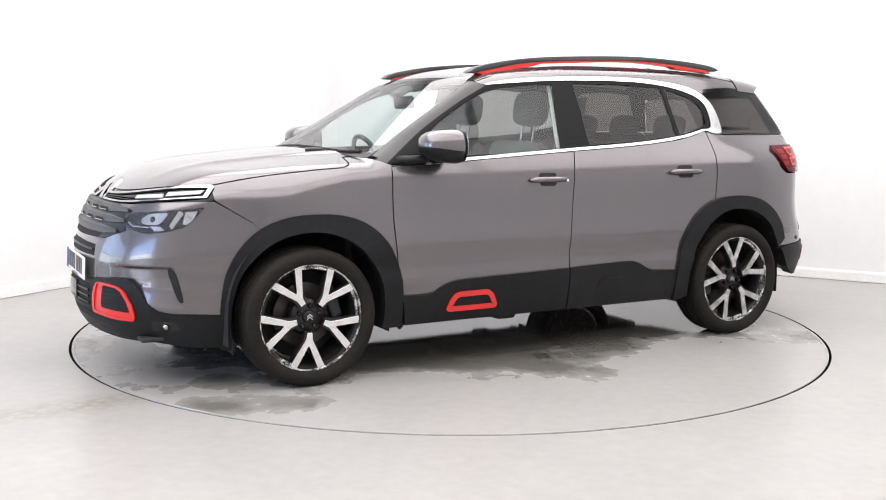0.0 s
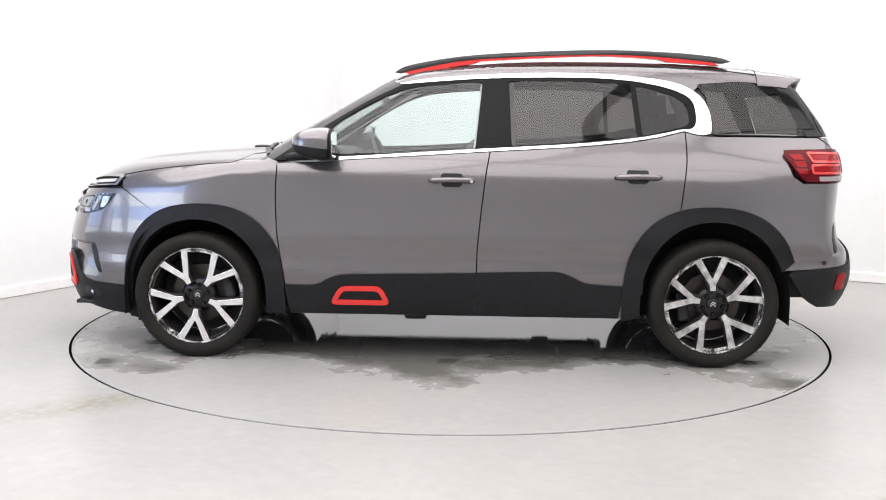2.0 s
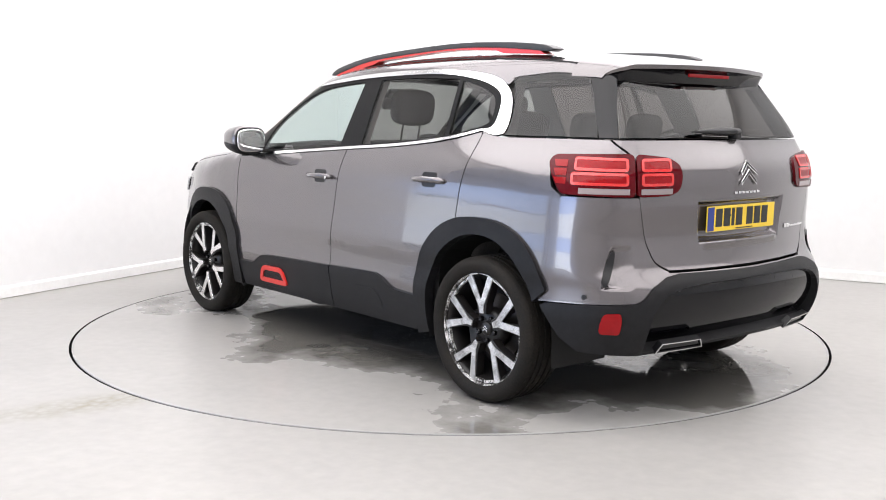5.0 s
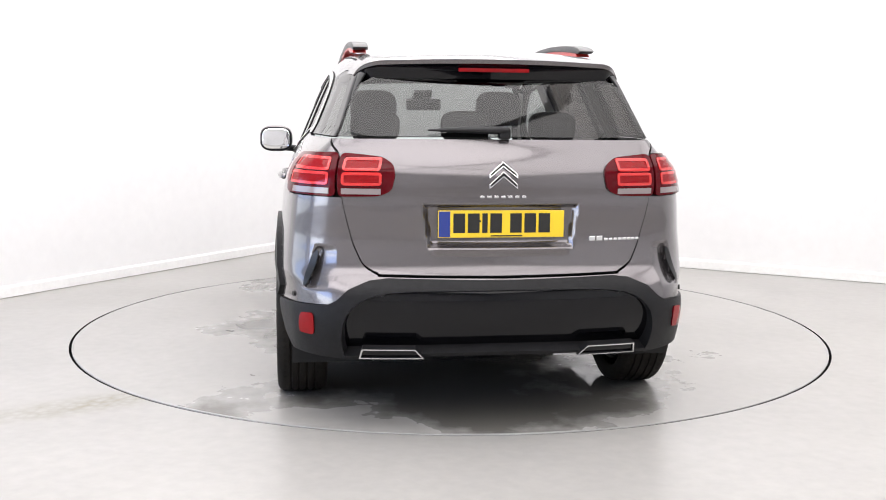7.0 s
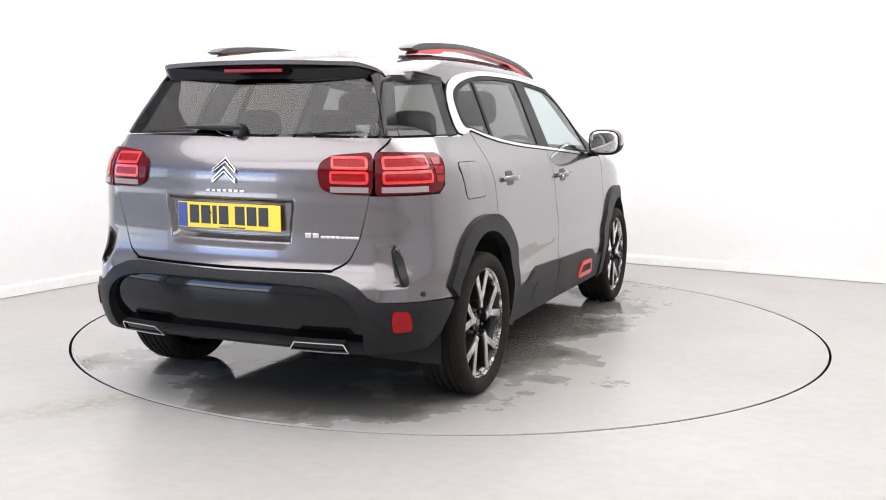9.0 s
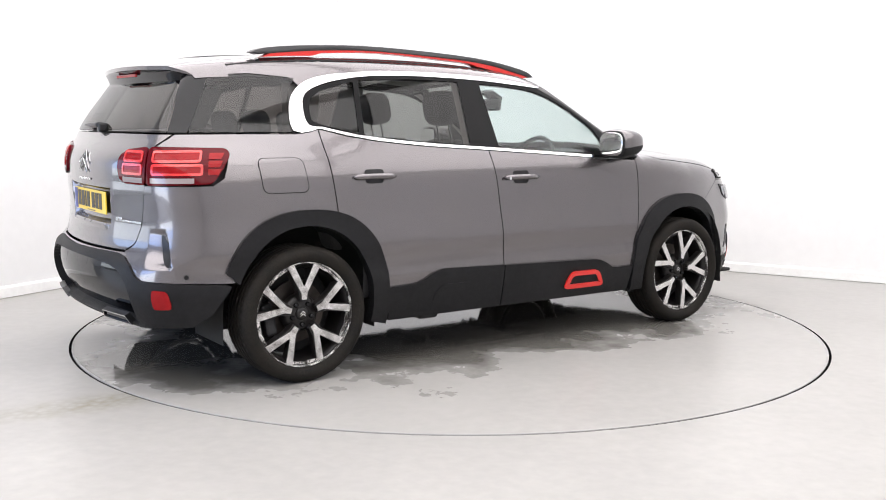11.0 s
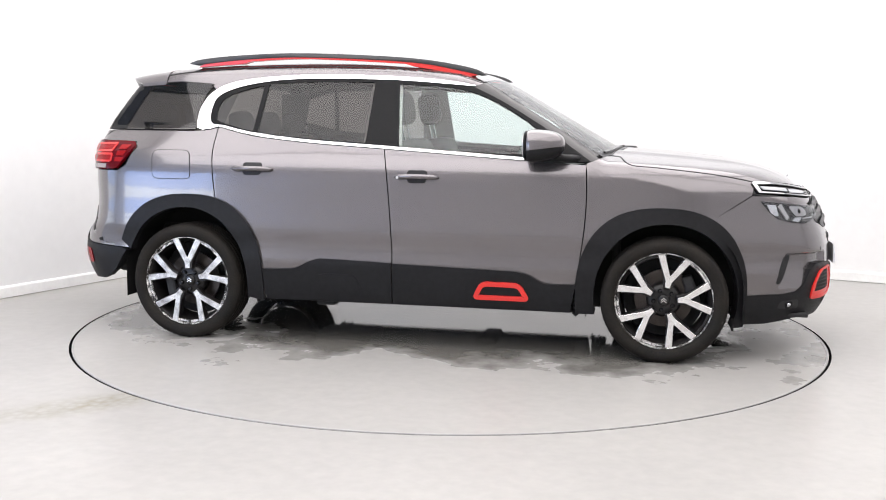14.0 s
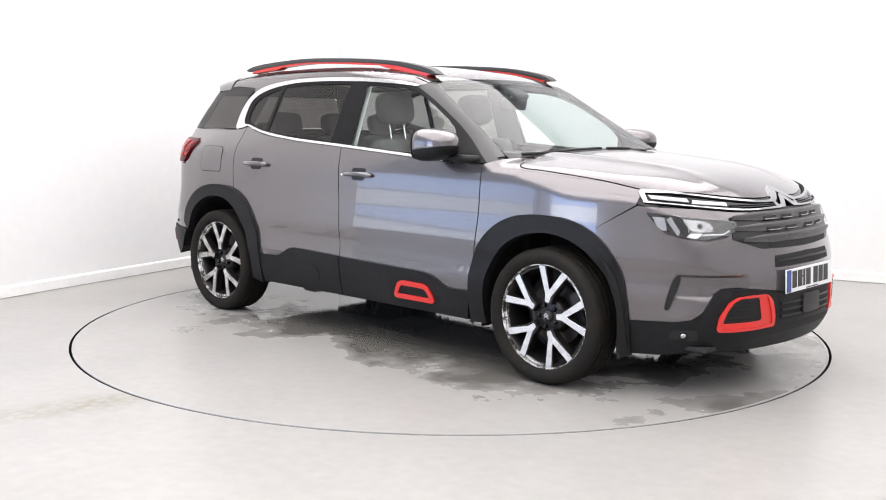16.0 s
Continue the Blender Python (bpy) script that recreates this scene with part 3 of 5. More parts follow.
def body_side(s):
    """One flank: wing, doors, rear quarter, their trim and glass."""
    shell("wing", line(CUT, 4) + [(1.02, 1.088)] + line(FRONT_GAP[:4], 4) + arch(**F_MID, start=172, end=52) + [(1.615, 0.782), (1.785, 0.893)], s, PAINT, car, gap=0.003, step=0.022)
    doors = []
    for outline, glass, pull in (
        (BELT(0.925, -0.19) + line(MID_GAP, 4)[1:] + line(FRONT_GAP[::-1], 4), FRONT_GLASS, (0.006, 0.961)),
        (BELT(-0.19, -1.2) + line(REAR_GAP, 4)[1:] + arch(**R_MID, start=64, end=4, steps=12) + [(-0.905, 0.25)] + line(MID_GAP[::-1], 4), REAR_GLASS, (-0.953, 0.988)),
    ):
        door = shell("door", outline, s, PAINT, car, gap=0.003)
        doors.append(door)
        # the pull: a flat black patch paints its cup's shade, under a painted bar
        x, z = pull
        shell("cup_shade", rounded([(x + 0.060, z + 0.036), (x - 0.056, z + 0.036), (x - 0.052, z - 0.034), (x + 0.052, z - 0.034)], 0.02), s, SATIN_BLACK, door, off=0.001, depth=0.002, step=0.03)
        y = side_y(x, z)
        grip = [(x + 0.122 - 0.244 * k / 10, s * (y + 0.012 + 0.02 * math.sin(math.pi * min(1, max(0, (k - 0.6) / 8.8)))), z + 0.004 * math.sin(math.pi * k / 10)) for k in range(11)]
        part("handle", tube(grip, [0.006] + [0.0145] * 9 + [0.006], 10), PAINT, door, "body-coloured door handle", smooth=True)
    y = side_y(-0.1, 0.956)
    part("lock", disc(0.008, (-0.096, s * (y + 0.034), 0.9585), 16, 0.004), CHROME, doors[0])
    shell("quarter_panel", line(REAR_GAP, 4) + arch(**R_MID, start=66, end=150, steps=16) + [(-1.69, 0.80), (-1.80, 0.965), (-1.745, 1.0), (-1.715, 1.075), (-1.71, 1.130), *QUARTER_TAIL, (-1.6, 1.199), (-1.335, 1.199), (-1.28, 1.207)],
          s, PAINT, car, gap=0.003)
    # chrome sweep along the belt and round the last side window
    shell("chrome_strip", CHROME_OUT + [(-1.338, 1.212), (-1.30, 1.202), (-1.25, 1.209)] + BELT(-1.2, 0.70, 0.0, 14) + BELT(0.70, -1.0, 0.0145, 12) + [(-1.1, 1.212)] + CHROME_IN[::-1], s, CHROME, car, off=0.006, depth=0.012, step=0.06)
    inner = PILLAR_LOW + CHROME_IN[1:] + [(-1.1, 1.21)] + BELT(-1.0, 0.93, 0.013, 14)
    shell("window_frame", inner, s, FRAME_BLACK, car, off=0.001, depth=0.02, holes=(FRONT_GLASS, REAR_GLASS, QUARTER_GLASS))
    for outline, mat, name in ((FRONT_GLASS, CLEAR_GLASS, "door_glass"), (REAR_GLASS, DARK_GLASS, "door_glass"), (QUARTER_GLASS, DARK_GLASS, "quarter_glass")):
        shell(name, outline, s, mat, car, off=-0.004, depth=0)
    shell("pillar_glass", [(-1.275, 1.470), (-1.318, 1.41), (-1.338, 1.33), (-1.346, 1.206), (-1.60, 1.206), (-1.842, 1.203), (-1.772, 1.34), (-1.700, 1.474), (-1.5, 1.485)], s, DARK_GLASS, car, off=0.001, depth=0.01)
    post = shell("pillar", PILLAR_TOP + CHROME_OUT[:1] + PILLAR_LOW[::-1] + [(1.0, 1.07)], s, PILLAR_DARK, car, depth=0.0)
    turn = [(x, s * side_y(x, z)) for x, z in PILLAR_TOP]
    shell("pillar_front", turn + [(x + 0.012, y - s * 0.052) for x, y in turn[::-1]], "top", PILLAR_DARK, post, depth=0.008, step=0.03)
    # the roof's painted edge above the chrome
    shell("cant_rail", [(x, 1.53) for x in np.linspace(0.12, -1.62, 16)] + [(-1.66, 1.50), (-1.662, 1.478), (-1.5, 1.488), (-1.30, 1.474), (-1.26, 1.437)] + CHROME_OUT[:-12][::-1] + [PILLAR_TOP[-1], (0.20, 1.516)], s, PAINT, car, depth=0.01, gap=0.0005)
    # unpainted lower cladding
    shell("cladding", line([(0.888, 0.405), (0.728, 0.404), (0.655, 0.439), (0.582, 0.462), (0.45, 0.468), (-0.124, 0.482)], 4) + [(-0.127, 0.25), (0.86, 0.25)], s, PLASTIC, doors[0], off=0.011, depth=0.03, gap=0.001, rim=PLASTIC)
    shell("cladding", line([(-0.130, 0.484), (-0.5, 0.495), (-0.56, 0.492), (-0.609, 0.477), (-0.69, 0.438), (-0.75, 0.43), (-0.90, 0.424)], 4) + [(-0.872, 0.25), (-0.133, 0.25)], s, PLASTIC, doors[1], off=0.011, depth=0.03, gap=0.001, rim=PLASTIC)
    bump = rounded([(0.648, 0.303), (0.592, 0.403), (0.372, 0.405), (0.322, 0.303)], 0.04)
    pad = inset(bump, 0.026)
    shell("bumper_frame", bump, s, RED, doors[0], off=0.021, depth=0.02, holes=(pad,), step=0.04, label="bright red trim ring", rim=RED)
    shell("bumper_pad", pad, s, PLASTIC, doors[0], off=0.014, depth=0.004, rim=PLASTIC)
    blank = rounded([(-0.305, 0.315), (-0.335, 0.41), (-0.56, 0.412), (-0.62, 0.315)], 0.05)
    shell("blank_pad", blank, s, PLASTIC, doors[1], off=0.014, depth=0.008, rim=PLASTIC)
    shell("arch_trim", arch(1.33, 0.345, 0.445, 0.48, start=-14, end=190) + [(0.872, 0.25), (0.985, 0.25)] + arch(1.355, 0.345, 0.372, 0.395, 2.1, start=192, end=-22), s, PLASTIC, car, off=0.018, depth=0.05, step=0.04, label="black plastic wheel-arch trim", rim=PLASTIC)
    shell("arch_trim", arch(-1.335, 0.345, 0.45, 0.495, start=-9, end=158) + arch(-1.35, 0.345, 0.372, 0.418, 2.1, start=158, end=-10.5), s, PLASTIC, car, off=0.018, depth=0.05, step=0.04, label="black plastic wheel-arch trim", rim=PLASTIC)
    part("sill", box(1.76, 0.05, 0.045, 0.012, (-0.01, s * 0.79, 0.258)), PLASTIC, car)


for s in (1, -1):
    body_side(s)

# fuel flap on the right flank; a black sheet beneath paints its gap's shade
FLAP = rounded([(-1.575, 1.085), (-1.345, 1.085), (-1.325, 0.925), (-1.56, 0.925)], 0.035)
shell("flap_gap_shade", inset(FLAP, -0.003), -1, BLACK, car, off=0.0008, depth=0)
shell("fuel_flap", FLAP, -1, PAINT, car, off=0.0018, depth=0.001, gap=0.0005)

# bonnet, windscreen, roof
edge = [(x, side_y(x, z)) for x, z in line(CUT, 4)]
tip = [tuple(p[:2]) for p in lay([(a, float(curve((0, 0.925), (15, 0.919), (26, 0.930), (41, 0.952), (57, 0.962))(abs(a)))) for a in np.linspace(-55, 55, 23)], "nose")]
back = [(1.115 - 0.22 * y * y, y) for y in np.linspace(edge[-1][1] - 0.02, 0.02 - edge[-1][1], 15)]
ridge = lambda x, y: 0.010 * np.exp(-((np.abs(y) - 0.44 + 0.10 * (x - 1.1)) / 0.05) ** 2) * np.clip((2.0 - x) * 3, 0, 1)
shell("bonnet", tip + edge + back + [(x, -y) for x, y in edge[::-1]], "top", PAINT, car, gap=0.002, step=0.022, lift=ridge)
screen_edge = [(x + 0.012, side_y(x, z) - 0.050) for x, z in PILLAR_TOP]
base = [(1.083 - 0.22 * y * y, y) for y in np.linspace(-screen_edge[0][1] + 0.03, screen_edge[0][1] - 0.03, 15)]
head = [(0.365 - 0.10 * y * y, y) for y in np.linspace(screen_edge[-1][1], -screen_edge[-1][1], 13)]
shell("windscreen", base + screen_edge[1:-1] + head + [(x, -y) for x, y in screen_edge[1:-1][::-1]], "top", CLEAR_GLASS, car, off=0.001, depth=0)
for y0, y1 in ((-0.72, 0.72),):
    shell("scuttle", [(1.119 - 0.22 * y * y, y) for y in np.linspace(y0, y1, 15)] + [(1.07 - 0.22 * y * y, y) for y in np.linspace(y1, y0, 15)], "top", SATIN_BLACK, car, off=0.001, depth=0.02)
xs = np.linspace(0.12, -1.64, 16)
roof_edge = [(x, side_y(x, 1.53)) for x in xs]
front_edge = [(0.362 - 0.10 * y * y, y) for y in np.linspace(-screen_edge[-1][1] - 0.045, screen_edge[-1][1] + 0.045, 15)]
shell("roof", front_edge + [(0.20, side_y(0.20, 1.516))] + roof_edge + [(x, -y) for x, y in roof_edge[::-1]] + [(0.20, -side_y(0.20, 1.516))], "top", PAINT, car, depth=0.01, step=0.06)

# tail: spoiler, glass, tailgate, bumper
def spoiler():
    """The roof's section drawn out over the rear glass to a rounded lip, black below."""
    def section(x, turn):
        o, way = np.ones(len(turn)), np.stack([np.zeros(len(turn)), np.sin(turn), np.cos(turn)], 1)
        return meet(np.stack([x * o, 0 * o, 1.2 * o], 1) + 1.1 * way, -way, 1.1)
    most = math.atan2(side_y(-1.62, 1.466), 0.266)
    turn = np.linspace(-1, 1, 57)
    turn = most * np.sign(turn) * np.abs(turn) ** 0.8
    out = np.stack([0 * turn, np.sin(turn), np.cos(turn)], 1) * 0.003
    firsts = [section(x, turn) + out for x in (-1.605, -1.63, -1.66)]
    run = (section(-1.45, turn) - section(-1.55, turn)) / 0.10
    tops, lows = [], []
    for f, *first, d in zip(np.abs(turn) / most, *firsts, run):
        p = first[-1]
        close = min(1.0, max(0.0, (f - 0.87) / 0.13))
        end = -1.925 + 0.24 * p[1] ** 2
        end += (-1.765 - end) * close * close * (3 - 2 * close)
        top = [tuple(v) for v in first]
        for x in np.linspace(-1.66, end, 7)[1:]:
            u = x + 1.66
            top.append((x, p[1] + d[1] * u, p[2] + d[2] * u - 0.35 * u * u))
        tops.append(top)
        x, y, z = top[-1]
        low_z = min(1.430, z - 0.012)
        foot = lay([(y * 0.94, low_z)], "rear")[0][0] + 0.012
        lip = (x + 0.005, y * 0.996, z - 0.018 + 0.010 * close)
        lows.append([lip] + [(lip[0] + (max(foot, lip[0]) - lip[0]) * k / 5, y * (0.996 - 0.009 * k), lip[2] + (low_z - lip[2]) * (k / 5) ** 1.6) for k in range(1, 6)])
    bm = bmesh.new()
    rows = [[bm.verts.new(v) for v in t + l[:1]] for t, l in zip(tops, lows)]
    for p, q in zip(rows, rows[1:]):
        for k in range(9):
            bm.faces.new((p[k], p[k + 1], q[k + 1], q[k]))
    spoil = part("spoiler", bm, PAINT, car, smooth=True, angle=50)
    bm = bmesh.new()
    rows = [[bm.verts.new(v) for v in l] for l in lows]
    for p, q in zip(rows, rows[1:]):
        for k in range(5):
            bm.faces.new((p[k], p[k + 1], q[k + 1], q[k]))
    part("underside", bm, GLOSS_BLACK, spoil, "gloss black underside", smooth=True)
    return spoil


spoil = spoiler()
LAMP_RED = material("red_lamp_lens", (0.24, 0.006, 0.008), 0.10, spec=0.2, vary=0.15, scale=30)
LAMP_DARK = material("dark_red_lens", (0.085, 0.003, 0.006), 0.06, vary=0.2, scale=20, spec=0.16)
LAMP_BAR = material("red_light_guide", (0.56, 0.018, 0.018), 0.22, vary=0.08, scale=30, coat=0.5)
LAMP_CLEAR = material("clear_lamp_lens", (0.24, 0.20, 0.20), 0.15, coat=0.6)
part("brake_light", box(0.012, 0.30, 0.016, 0.003, (-1.90, 0, 1.478)), LAMP_RED, spoil, "slim red high-level brake light")
shell("tailgate_glass", mir([(45.6, 1.203), (46.0, 1.32), (46.2, 1.41), (43.5, 1.443), (25, 1.45), (0, 1.45)]), "tail", TAIL_GLASS, car, off=0.002, depth=0.006)
for s in (1, -1):
    shell("rear_pillar", flip([(51.0, 1.203), (53.2, 1.34), (55.8, 1.47), (46.0, 1.47), (46.4, 1.32), (46.0, 1.203)], s), "tail", GLOSS_BLACK, car, off=0.001, depth=0.01)
GATE_EDGE = [(48.0, 1.197), (45.6, 1.165), (43.2, 1.135), (41.8, 1.08), (41, 0.962), (39.3, 0.804), (37.8, 0.74), (36.0, 0.69), (32.5, 0.658), (29, 0.651), (0, 0.647)]


def dish(a, z):
    """The number plate's recess."""
    y = np.tan(np.radians(a)) * 0.82
    inside = np.minimum(np.clip((0.335 - 0.25 * (0.935 - z) * 0.5 - np.abs(y)) / 0.025, 0, 1), np.clip(np.minimum((0.938 - z) / 0.016, (z - 0.757) / 0.02), 0, 1))
    fold = -0.012 * np.clip(1 - np.abs(z - 0.752) / 0.02, 0, 1) * np.clip((0.30 - np.abs(y)) / 0.04, 0, 1)
    return -0.028 * inside - fold * 0.6


tailgate = shell("tailgate", mir(line(GATE_EDGE, 3)), "tail", PAINT, car, gap=0.004, step=0.014, lift=dish)
BUMP = [(40.8, 0.962), (39.1, 0.80), (37.6, 0.735), (35.8, 0.686), (32.2, 0.653), (29, 0.646), (0, 0.642)]
LINE = [(60.8, 0.515), (41.5, 0.533), (39.5, 0.553), (37.3, 0.595), (33.5, 0.628), (29.5, 0.637), (0, 0.630)]


def pocket(a, z):
    """A hollow beside each slim vent, deepest against the slot."""
    a = np.abs(a)
    edge = 48.9 - np.clip((z - 0.60) / 0.15, 0, 1) * 1.9
    return -0.022 * np.clip((edge + 0.6 - a) / 0.9, 0, 1) * np.clip((a - 41.8) / 5.0, 0, 1) * np.clip((z - 0.585) / 0.02, 0, 1) * np.clip((0.765 - z) / 0.02, 0, 1)


rear_bumper = shell("rear_bumper", [(59.5, 0.966)] + line(BUMP, 3) + [(-a, z) for a, z in line(BUMP, 3)[:-1][::-1]] + [(-59.5, 0.966), (-68, 0.80), (-66.5, 0.66), (-65, 0.515)] + [(-a, z) for a, z in LINE[1:-1]] + LINE[:0:-1] + [(65, 0.515), (66.5, 0.66), (68, 0.80)], "tail", PAINT, car, gap=0.002, step=0.016, lift=pocket)
LOW = [(64, 0.50), (59, 0.38), (54.4, 0.325), (40.5, 0.312), (21, 0.330), (0, 0.335)]
PANEL = [(39.4, 0.325), (38.3, 0.435), (36.2, 0.522), (31.0, 0.576), (19.7, 0.592), (0, 0.595)]
PANEL_LOOP = mir(line(PANEL, 3)) + [(-30, 0.335), (-15, 0.346), (0, 0.350), (15, 0.346), (30, 0.335)]
shell("lower_bumper", mir([(62.5, 0.513)] + LINE[1:])[:] + [(-a, z) for a, z in LOW[:-1]] + LOW[::-1], "tail", PLASTIC, rear_bumper, off=0.010, depth=0.06, step=0.04, rim=PLASTIC, holes=(PANEL_LOOP,))
shell("gloss_panel", PANEL_LOOP, "tail", GLOSS_BLACK, rear_bumper, off=-0.006, depth=0.0, step=0.04, lift=lambda a, z: -0.14 * (0.595 - z) * (z > 0), label="gloss black bumper insert")
for s in (1, -1):
    # tail lamps: outer half on the flank, inner half on the tailgate
    for name, lens, bars, clear, owner in (
        ("tail_lamp", [(42.4, 1.134), (62.4, 1.126), (64.0, 1.10), (61.8, 1.03), (59.4, 0.972), (42.2, 0.964)], ((43.8, 56.4, 1.064, 1.116), (43.8, 57.0, 1.009, 1.059)), (43.6, 55.0, 0.975, 0.998), car),
        ("tail_lamp", [(42.0, 1.134), (32.5, 1.118), (29.3, 1.09), (28.6, 1.05), (29.4, 0.99), (32.5, 0.967), (41.5, 0.964)], ((40.8, 32.2, 1.064, 1.114), (40.8, 31.8, 1.009, 1.059)), (40.8, 32, 0.975, 0.998), tailgate),
    ):
        lamp = shell(name, [(u * 57.3, v) for u, v in rounded([(u / 57.3, v) for u, v in flip(lens, s)], 0.022, 4)], "tail", LAMP_DARK, owner, off=0.012, depth=0.02, step=0.03, label="dark red tail lamp cluster", rim=LAMP_DARK)
        for a0, a1, z0, z1 in bars:
            quad = flip([(a0, z0), (a0, z1), (a1, z1), (a1, z0)], s)
            q = np.array(quad) / np.array([57.3, 1])
            out = [tuple(v * np.array([57.3, 1])) for v in np.array(rounded(q, 0.014, 3))]
            inn = [tuple(v * np.array([57.3, 1])) for v in np.array(inset(rounded(q, 0.014, 3), 0.011))]
            shell("light_guide", out, "tail", LAMP_BAR, lamp, off=0.0155, depth=0.003, holes=(inn,), step=0.03, rim=LAMP_BAR)
            shell("reflector", inn, "tail", LAMP_RED, lamp, off=0.0135, depth=0, step=0.03)
        if owner is car:
            # the flank's side marker, a plain ribbed field round the corner
            for k in range(3):
                shell("side_marker", flip([(58.2, 1.012 + 0.033 * k), (58.2, 1.038 + 0.033 * k), (61.6 + 0.3 * k, 1.038 + 0.033 * k), (60.8 + 0.3 * k, 1.012 + 0.033 * k)], s), "tail", LAMP_RED, lamp, off=0.0145, depth=0.002, step=0.03, rim=LAMP_DARK)
        a0, a1, z0, z1 = clear
        shell("reversing_lens", flip([(a0, z0), (a0, z1), (a1, z1), (a1, z0)], s), "tail", LAMP_CLEAR, lamp, off=0.0145, depth=0.003, step=0.03, rim=LAMP_CLEAR)
    shell("reflector", rounded(flip([(49.8, 0.411), (48.8, 0.492), (44.6, 0.497), (44.9, 0.409)], s), 0.8, 3), "tail", LAMP_RED, rear_bumper, off=0.015, depth=0.008, step=0.03, label="red reflector", rim=LAMP_DARK)
    shell("side_vent", rounded(flip([(49.3, 0.600), (48.6, 0.70), (46.9, 0.746), (46.2, 0.740), (47.3, 0.63), (48.3, 0.598)], s), 0.9, 3), "tail", SATIN_BLACK, rear_bumper, off=0.002, depth=0.004, step=0.03)
    # chrome-edged exhaust trims
    trim = flip([(36.3, 0.322), (34.8, 0.366), (22.6, 0.368), (20.8, 0.326)], s)
    q = np.array(trim) / np.array([57.3, 1])
    inn = [tuple(v * np.array([57.3, 1])) for v in np.array(inset(q, 0.005))]
    pipe = shell("exhaust_trim", trim, "tail", CHROME, rear_bumper, off=0.020, depth=0.03, holes=(inn,), step=0.04, label="chrome exhaust trim", rim=SATIN_BLACK)
    shell("mouth", inn, "tail", GLOSS_BLACK, pipe, off=0.012, depth=0, step=0.04)

# nose: bumper, grille, lamps
NB = [(57, 0.893), (41, 0.885), (29, 0.868), (0, 0.868)]
NLOW = [(59.8, 0.362), (46, 0.372), (42, 0.385), (39.2, 0.42), (36.5, 0.497), (33.5, 0.528), (28, 0.527), (20, 0.512), (12, 0.492), (0, 0.488)]
def ledge(a, z):
    """The shallow sunk field beside the air intake."""
    a = np.abs(a)
    inside = np.minimum(np.clip((46.5 - (0.585 - z) * -14 - a) / 1.2, 0, 1), np.clip((a - 27) / 2.5, 0, 1))
    return -0.026 * inside * np.clip((0.586 - z) / 0.008, 0, 1) * np.clip((z - 0.40) / 0.10, 0, 1)


front_bumper = shell("front_bumper", mir(NB) + [(-70.4, 0.772), (-66, 0.62), (-61.5, 0.45)] + [(-a, z) for a, z in NLOW[:-1]] + NLOW[::-1] + [(61.5, 0.45), (66, 0.62), (70.4, 0.772)], "nose", PAINT, car, gap=0.002, step=0.014, lift=ledge)
NBOT = [(59.5, 0.20), (50, 0.205), (40, 0.232), (14, 0.235), (0, 0.235)]
shell("lower_bumper", mir(NLOW) + [(-a, z) for a, z in NBOT[:-1]] + NBOT[::-1], "nose", PLASTIC, front_bumper, off=0.002, depth=0.10, step=0.04, rim=PLASTIC)
# a flat black sheet paints the shade inside the slot
shell("upper_slot", mir([(16.5, 0.665), (0, 0.672)]) + flip([(17, 0.612)], -1) + [(17, 0.612)], "nose", BLACK, front_bumper, off=0.002, depth=0, step=0.04)
shell("slot_bar", mir([(16, 0.645), (0, 0.650)]) + [(-16, 0.635), (0, 0.640), (16, 0.635)], "nose", SATIN_BLACK, front_bumper, off=0.008, depth=0.006, step=0.04)
lower_grille = shell("lower_grille", mir([(15.5, 0.475), (0, 0.478)]) + [(-14.5, 0.362), (0, 0.364), (14.5, 0.362)], "nose", BLACK, front_bumper, off=0.004, depth=0, step=0.04)
for z in (0.387, 0.417, 0.447):
    shell("slat", mir([(14.8, z), (0, z + 0.002)]) + [(-14.8, z - 0.009), (0, z - 0.007), (14.8, z - 0.009)], "nose", SATIN_BLACK, lower_grille, off=0.012, depth=0.008, step=0.05)
shell("radar_cover", rounded([(5.2, 0.47), (-5.2, 0.47), (-5.2, 0.38), (5.2, 0.38)], 0.6, 2), "nose", GLOSS_BLACK, lower_grille, off=0.018, depth=0.01, step=0.05)
# the lip's opening, likewise only its shade as a black sheet
shell("lip_slot", mir([(27, 0.322), (15, 0.338), (0, 0.346)]) + [(-27, 0.295), (0, 0.309), (27, 0.295)], "nose", BLACK, front_bumper, off=0.004, depth=0, step=0.04)
